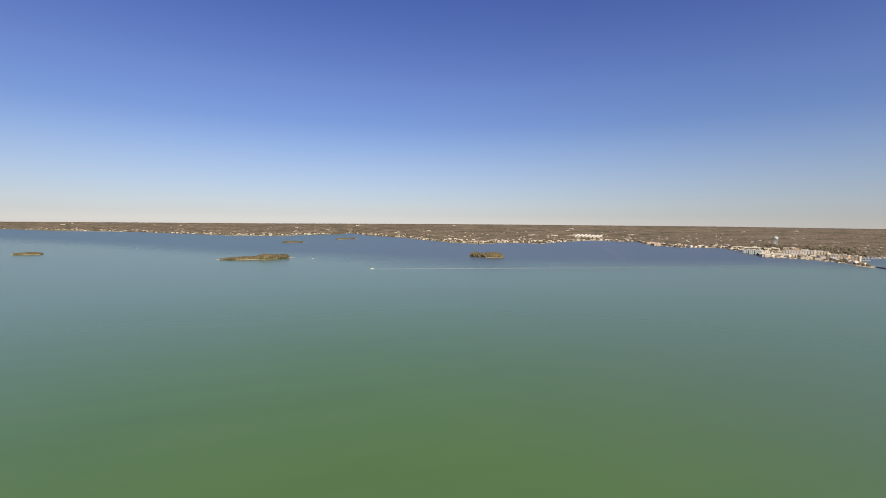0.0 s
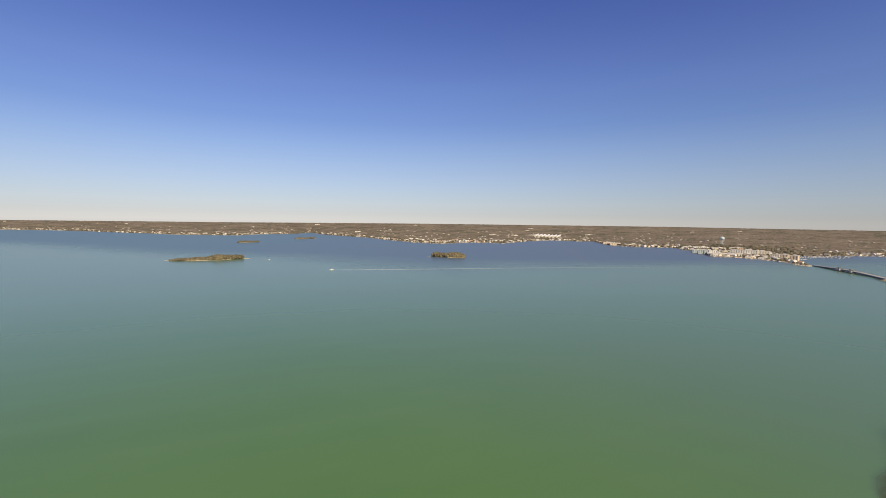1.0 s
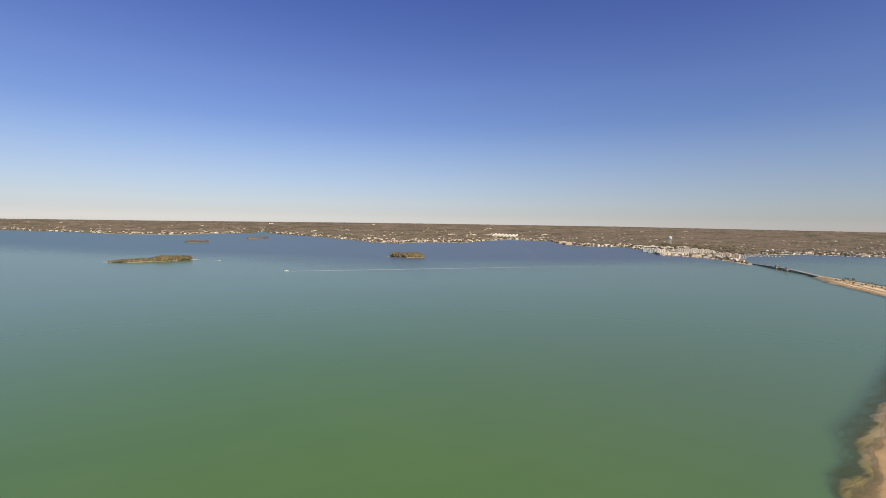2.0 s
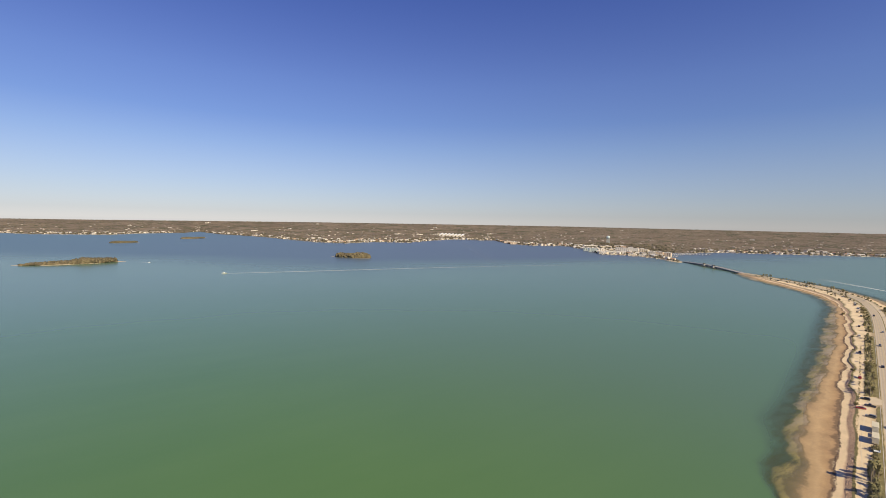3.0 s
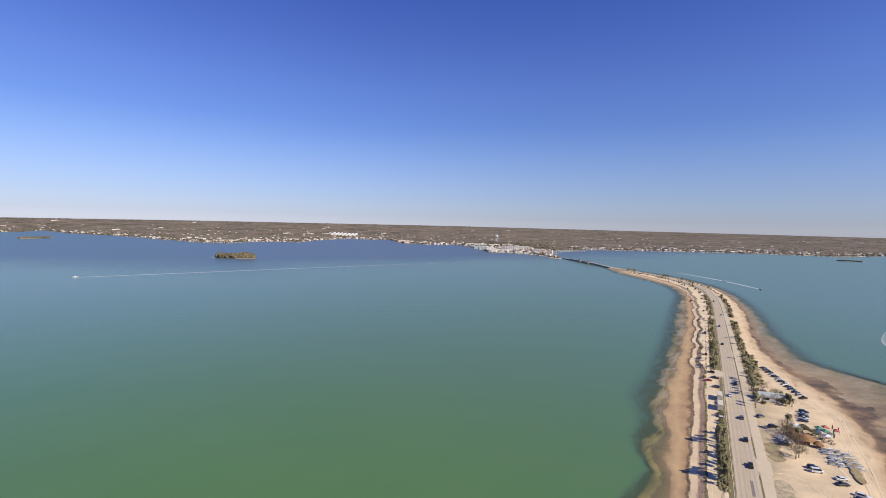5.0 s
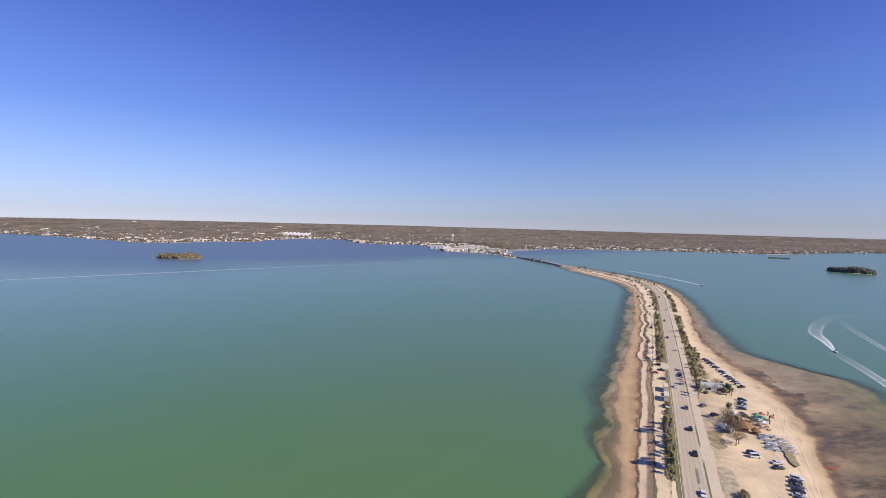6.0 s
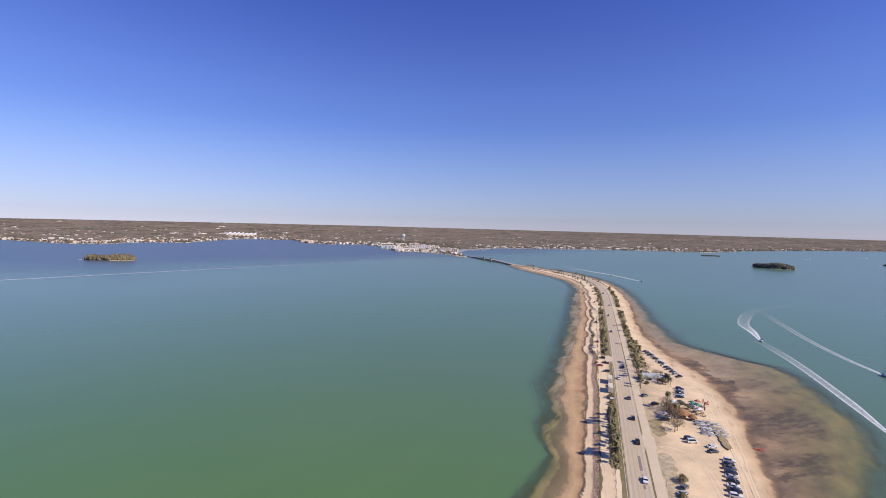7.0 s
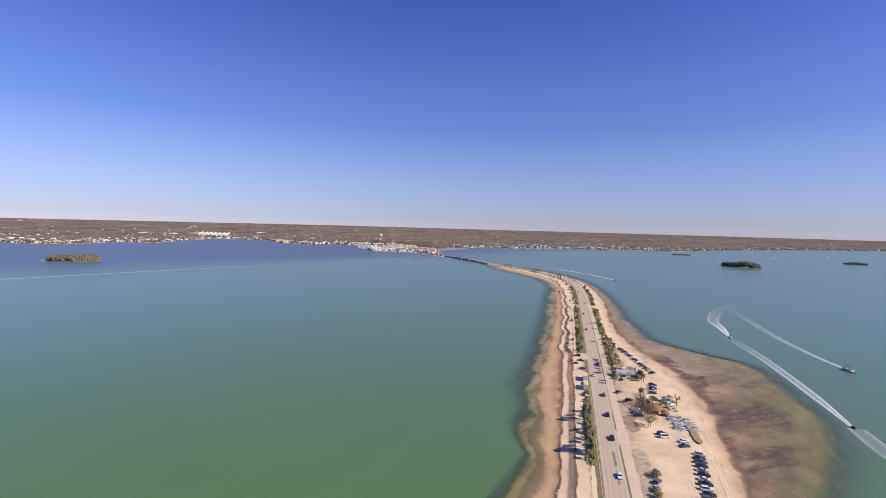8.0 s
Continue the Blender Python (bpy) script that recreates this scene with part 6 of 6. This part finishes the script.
for az, u, turn in ((41.0, 0.5, 20), (41.35, 0.35, -30), (41.9, 0.6, 60)):   # on the spit
    r = float(np.interp(az, SPIT[0], SPIT[1]) * (1 - u) + np.interp(az, SPIT[0], SPIT[2]) * u)
    m = on_land(az, r, turn)
    m.translation.z = 2.4
    copy_thing(protos[int(az * 20) % 5], m)

# long pale roofs further inland
sheds = []
for k in range(18):
    az = rng_b.uniform(-44, 86)
    sh, ed = float(shore_at(az)), float(edge_at(np.array(az)))
    r = sh + (ed - sh) * rng_b.uniform(0.25, 0.9)
    m = on_land(az, r, rng_b.uniform(-25, 25))
    m.translation.z -= 0.6
    if len(sheds) < 2:
        w, d = ((26, 10), (44, 12))[len(sheds)]
        sheds.append(block("warehouse", m, w, d, 1, M["stucco"], "long white flat-roofed building among distant trees", bays=0, balcony=False, group="distant buildings"))
    else:
        copy_thing(sheds[k % 2], m)

# boat sheds of the marina
shed = None
for k in range(7):
    m = on_land(15.95 + k * 0.42, 3270, -9) @ Matrix.Rotation(radians(2.6), 4, "X")
    m.translation.z += 4
    if shed is None:
        shed = small_house("boat_shed", m, 11, 150, 8, 3.5, M["stucco"], M["white_metal"], "tall white metal-roofed boat storage shed", "shed", "boat storage sheds", wide_windows=3)
    else:
        copy_thing(shed, m)


def water_tower(az, r):
    top = empty("water_tower", on_land(az, r), "pale green water tower on slender legs", "water tower")
    bm = bmesh.new()
    rings = []
    for rad, z in ((1.5, 23), (5.5, 24), (8.6, 27), (9.2, 31), (8.4, 35), (5.0, 38), (0.5, 39)):
        rings.append([bm.verts.new((math.cos(i * math.tau / 24) * rad, math.sin(i * math.tau / 24) * rad, z)) for i in range(24)])
    for a, b in zip(rings, rings[1:]):
        for i in range(24):
            bm.faces.new((a[i], a[(i + 1) % 24], b[(i + 1) % 24], b[i]))
    bm.faces.new(rings[0][::-1]), bm.faces.new(rings[-1])
    part("tank", bm, M["tank"], top)
    for k in range(6):
        a = k * math.tau / 6
        bm = bmesh.new()
        bmesh.ops.create_cone(bm, cap_ends=True, segments=8, radius1=0.6, radius2=0.6, depth=30, matrix=Matrix.Translation((math.cos(a) * 7.6, math.sin(a) * 7.6, 12)))
        part("leg", bm, M["tank"], top)
    bm = bmesh.new()
    bmesh.ops.create_cone(bm, cap_ends=True, segments=10, radius1=1.4, radius2=1.4, depth=27, matrix=Matrix.Translation((0, 0, 10.5)))
    part("riser", bm, M["tank"], top)


water_tower(35.35, 2500)


# ---- boats and wakes ----
def wake(points, widths, foams, label, closed_start=True):
    """A ribbon of foam on the water through points, newest first."""
    c = smooth_line(np.array(points, float), 14)
    n = len(c)
    t = np.gradient(c, axis=0)
    t /= np.linalg.norm(t, axis=1)[:, None]
    u = np.linspace(0, 1, n)
    w = np.interp(u, np.linspace(0, 1, len(widths)), widths) / 2
    f = np.interp(u, np.linspace(0, 1, len(foams)), foams)
    cols = np.array([-1, -0.8, -0.45, 0, 0.45, 0.8, 1.0])
    shape = np.array([0, 1.0, 0.5, 0.38, 0.5, 1.0, 0])
    nx, ny = t[:, 1], -t[:, 0]
    v = np.stack([c[:, :1] + nx[:, None] * w[:, None] * cols, c[:, 1:] + ny[:, None] * w[:, None] * cols, np.full((n, 7), 0.06)], 2)
    foam = f[:, None] * shape
    ob = mesh_object("wake", v.reshape(-1, 3), grid_faces(n, 7), M["foam"], attributes=[("foam", foam)])
    tagged(ob, label, "wake", kind="stuff")


def hull_mesh(bm, length, beam, depth):
    rings = []
    for f, w, k in ((-0.5, 0.92, 0.0), (-0.2, 1.0, 0.0), (0.15, 0.95, 0.02), (0.36, 0.62, 0.12), (0.47, 0.22, 0.3), (0.5, 0.02, 0.5)):
        y, b = f * length, w * beam / 2
        z0, z1 = -0.25 + k * depth, depth * (0.75 + 0.25 * (f + 0.5))
        rings.append([bm.verts.new(p) for p in ((-b, y, z1), (-b * 0.85, y, 0.1 + k * depth), (0, y, z0), (b * 0.85, y, 0.1 + k * depth), (b, y, z1))])
    for a, b in zip(rings, rings[1:]):
        for i in range(4):
            bm.faces.new((a[i], b[i], b[i + 1], a[i + 1]))
        bm.faces.new((a[4], b[4], b[0], a[0]))
    bm.faces.new(rings[0])


def motor_boat(x, y, turn, length, label, group="boats under way"):
    m = pose(x, y, 0.05, 0, 0, -turn)
    top = empty("motor_boat", m, label, "boat", group)
    bm = bmesh.new()
    hull_mesh(bm, length, length * 0.34, length * 0.16)
    part("hull", bm, M["gel"], top)
    bm = bmesh.new()
    box(bm, length * 0.2, length * 0.26, length * 0.16, 0, 0, length * 0.13, bevel=0.06)
    part("console", bm, M["gel"], top)
    bm = bmesh.new()
    box(bm, length * 0.19, 0.06, length * 0.07, 0, length * 0.135, length * 0.28)
    part("windscreen", bm, M["glass"], top)
    bm = bmesh.new()
    box(bm, length * 0.24, length * 0.3, 0.08, 0, -0.05 * length, length * 0.38, bevel=0.03)
    part("hard_top", bm, M["canvas_blue"], top)
    for sx in (-1, 1):
        for sy in (-0.16, 0.06):
            bm = bmesh.new()
            box(bm, 0.05, 0.05, length * 0.25, sx * length * 0.105, sy * length, length * 0.13)
            part("support", bm, M["white_metal"], top)
    bm = bmesh.new()
    box(bm, 0.4, 0.55, 1.2, 0, -length * 0.53, -0.1, bevel=0.08)
    part("outboard_motor", bm, M["tyre"], top)


def pontoon_boat(x, y, turn):
    top = empty("pontoon_boat", pose(x, y, 0.0, 0, 0, -turn), "dark-topped white pontoon boat under way", "boat", "boats under way")
    for sx in (-1.3, 1.3):
        bm = bmesh.new()
        bmesh.ops.create_cone(bm, cap_ends=True, segments=10, radius1=0.4, radius2=0.4, depth=9.4, matrix=Matrix.Translation((sx, 0, 0.2)) @ Matrix.Rotation(math.pi / 2, 4, "X"))
        bmesh.ops.create_cone(bm, cap_ends=True, segments=10, radius1=0.4, radius2=0.05, depth=1.1, matrix=Matrix.Translation((sx, 5.25, 0.25)) @ Matrix.Rotation(-math.pi / 2, 4, "X"))
        part("pontoon", bm, M["rim"], top)
    bm = bmesh.new()
    box(bm, 3.6, 10.4, 0.16, 0, 0, 0.62, bevel=0.03)
    part("deck", bm, M["gel"], top)
    for sx in (-1.72, 1.72):
        bm = bmesh.new()
        box(bm, 0.06, 9.6, 0.8, sx, 0, 0.78)
        part("side_panel", bm, M["gel"], top)
    bm = bmesh.new()
    box(bm, 3.5, 5.8, 0.12, 0, -1.0, 3.0, bevel=0.05)
    part("canopy", bm, M["canvas_blue"], top, "dark blue canvas canopy")
    for sx in (-1.6, 1.6):
        for yy in (-3.7, 1.7):
            bm = bmesh.new()
            box(bm, 0.06, 0.06, 2.3, sx, yy, 0.75)
            part("canopy_pole", bm, M["rim"], top)
    for yy in (-3.2, 3.2):
        bm = bmesh.new()
        box(bm, 2.8, 0.8, 0.5, 0, yy, 0.78, bevel=0.08)
        part("bench", bm, M["canvas_white"], top)
    bm = bmesh.new()
    box(bm, 0.5, 0.7, 1.4, 0, -5.4, -0.2, bevel=0.08)
    part("outboard_motor", bm, M["tyre"], top)


def jet_ski(x, y, turn):
    top = empty("jet_ski", pose(x, y, 0.05, 0, 0, -turn), "dark jet ski on green water", "jet ski", "boats under way")
    bm = bmesh.new()
    hull_mesh(bm, 3.2, 1.2, 0.6)
    part("hull", bm, CAR_PAINT["black"], top)
    bm = bmesh.new()
    box(bm, 0.5, 1.5, 0.45, 0, -0.5, 0.45, bevel=0.1)
    part("seat", bm, M["tyre"], top)
    bm = bmesh.new()
    box(bm, 0.9, 0.1, 0.1, 0, 0.45, 0.95)
    box(bm, 0.2, 0.3, 0.5, 0, 0.5, 0.5)
    part("handlebar", bm, CAR_PAINT["grey"], top)


motor_boat(499, 167, 240, 6.5, "small white motor boat turning near the flats")
wake([(501, 168), (540, 186), (572, 203), (622, 217), (661, 224), (727, 224), (818, 178), (888, 89)], (2.5, 8, 12, 14, 13, 11, 10, 9), (2.6, 1.7, 0.7, 0.4, 0.2, 0.12, 0.09, 0.04), "curved white foam wake spreading behind a motor boat")
pontoon_boat(450, 78, 232)
wake([(454, 81), (482, 103), (533, 136), (623, 185), (686, 216)], (3, 4.5, 5.5, 7, 9), (1.6, 1.1, 0.8, 0.4, 0.08), "straight white foam wake behind a pontoon boat")
jet_ski(319, 63, 240)
wake([(321, 64), (364, 86), (438, 128), (476, 153), (500, 170)], (2.0, 6.5, 8, 9, 9), (2.0, 1.25, 0.85, 0.4, 0.1), "long pale foam wake behind a jet ski")
wake([(319, 62), (296, 50), (268, 32), (230, 8)], (9, 10, 11, 12), (0.6, 0.5, 0.4, 0.3), "older fading foam wake on green water")
motor_boat(884, 470, 213, 7.5, "white motor boat crossing the bay")
wake([(885, 472), (908, 506), (932, 541), (950, 569)], (3, 6, 8, 9), (2.2, 1.8, 1.4, 1.0), "white foam wake behind a motor boat")
motor_boat(950, 570, 213, 7.5, "white motor boat crossing the bay")
wake([(951, 572), (975, 622), (1003, 683), (1030, 744)], (4, 9, 13, 16), (2.2, 1.3, 0.7, 0.3), "white foam wake behind a motor boat")
motor_boat(-149, 987, 261, 9.0, "white motor boat drawing a long wake")
wake([(-144, 988), (20, 1013), (240, 1050), (520, 1083), (760, 1100)], (4, 9, 11, 12, 12), (2.0, 1.2, 0.8, 0.45, 0.2), "very long straight wake across the bay")
for x, y, turn, dx, dy in ((2390, 515, 95, -120, 10), (2818, 397, 120, -110, 62), (2187, 261, 200, 20, 60), (-344, 1238, 60, -20, -10)):
    motor_boat(x, y, turn, 9.0 if x > 0 else 5.0, "small distant white motor boat in the bay")
    wake([(x, y), (x + dx * 0.5, y + dy * 0.5), (x + dx, y + dy)], (4, 10, 12), (1.4, 0.7, 0.3), "short pale wake behind a distant boat")
wake([(797, 2352), (640, 1800), (473, 1170)], (30, 34, 26), (0.07, 0.06, 0.05), "faint old wake down the channel")


# ---- marina beside the bridge ----
def dock(az, r, length, turn):
    x, y = polar(az, r)
    top = empty("dock", Matrix.Translation((x, y, 0)) @ Matrix.Rotation(radians(-az + turn), 4, "Z"), "weathered timber dock on piles at the marina", "dock", "marina docks")
    bm = bmesh.new()
    box(bm, length, 2.2, 0.3, 0, 0, 1.0)
    part("deck", bm, M["timber"], top)
    for k in range(int(length / 12) + 1):
        for yy in (-1.2, 1.2):
            bm = bmesh.new()
            box(bm, 0.4, 0.4, 5.2, k * 12 - length / 2 + 0.4, yy, -3.2)
            part("pile", bm, M["timber"], top)


for k, (az, r, n) in enumerate(((44.1, 2010, 90), (44.4, 2060, 100), (42.2, 1950, 60), (42.9, 2000, 80), (41.9, 1840, 40), (17.6, 2900, 110), (16.2, 2860, 90))):
    dock(az, r, n, 8)
    for j in range(8):
        x, y = polar(az, r + (9 if j % 2 else -9))
        ux, uy = math.cos(radians(-az + 8)), math.sin(radians(-az + 8))
        o = (j - 3.5) * n / 9
        motor_boat(x + ux * o, y + uy * o, az + R.uniform(-8, 8), R.uniform(9, 13), "white motor boat moored at the marina dock", "moored boats")
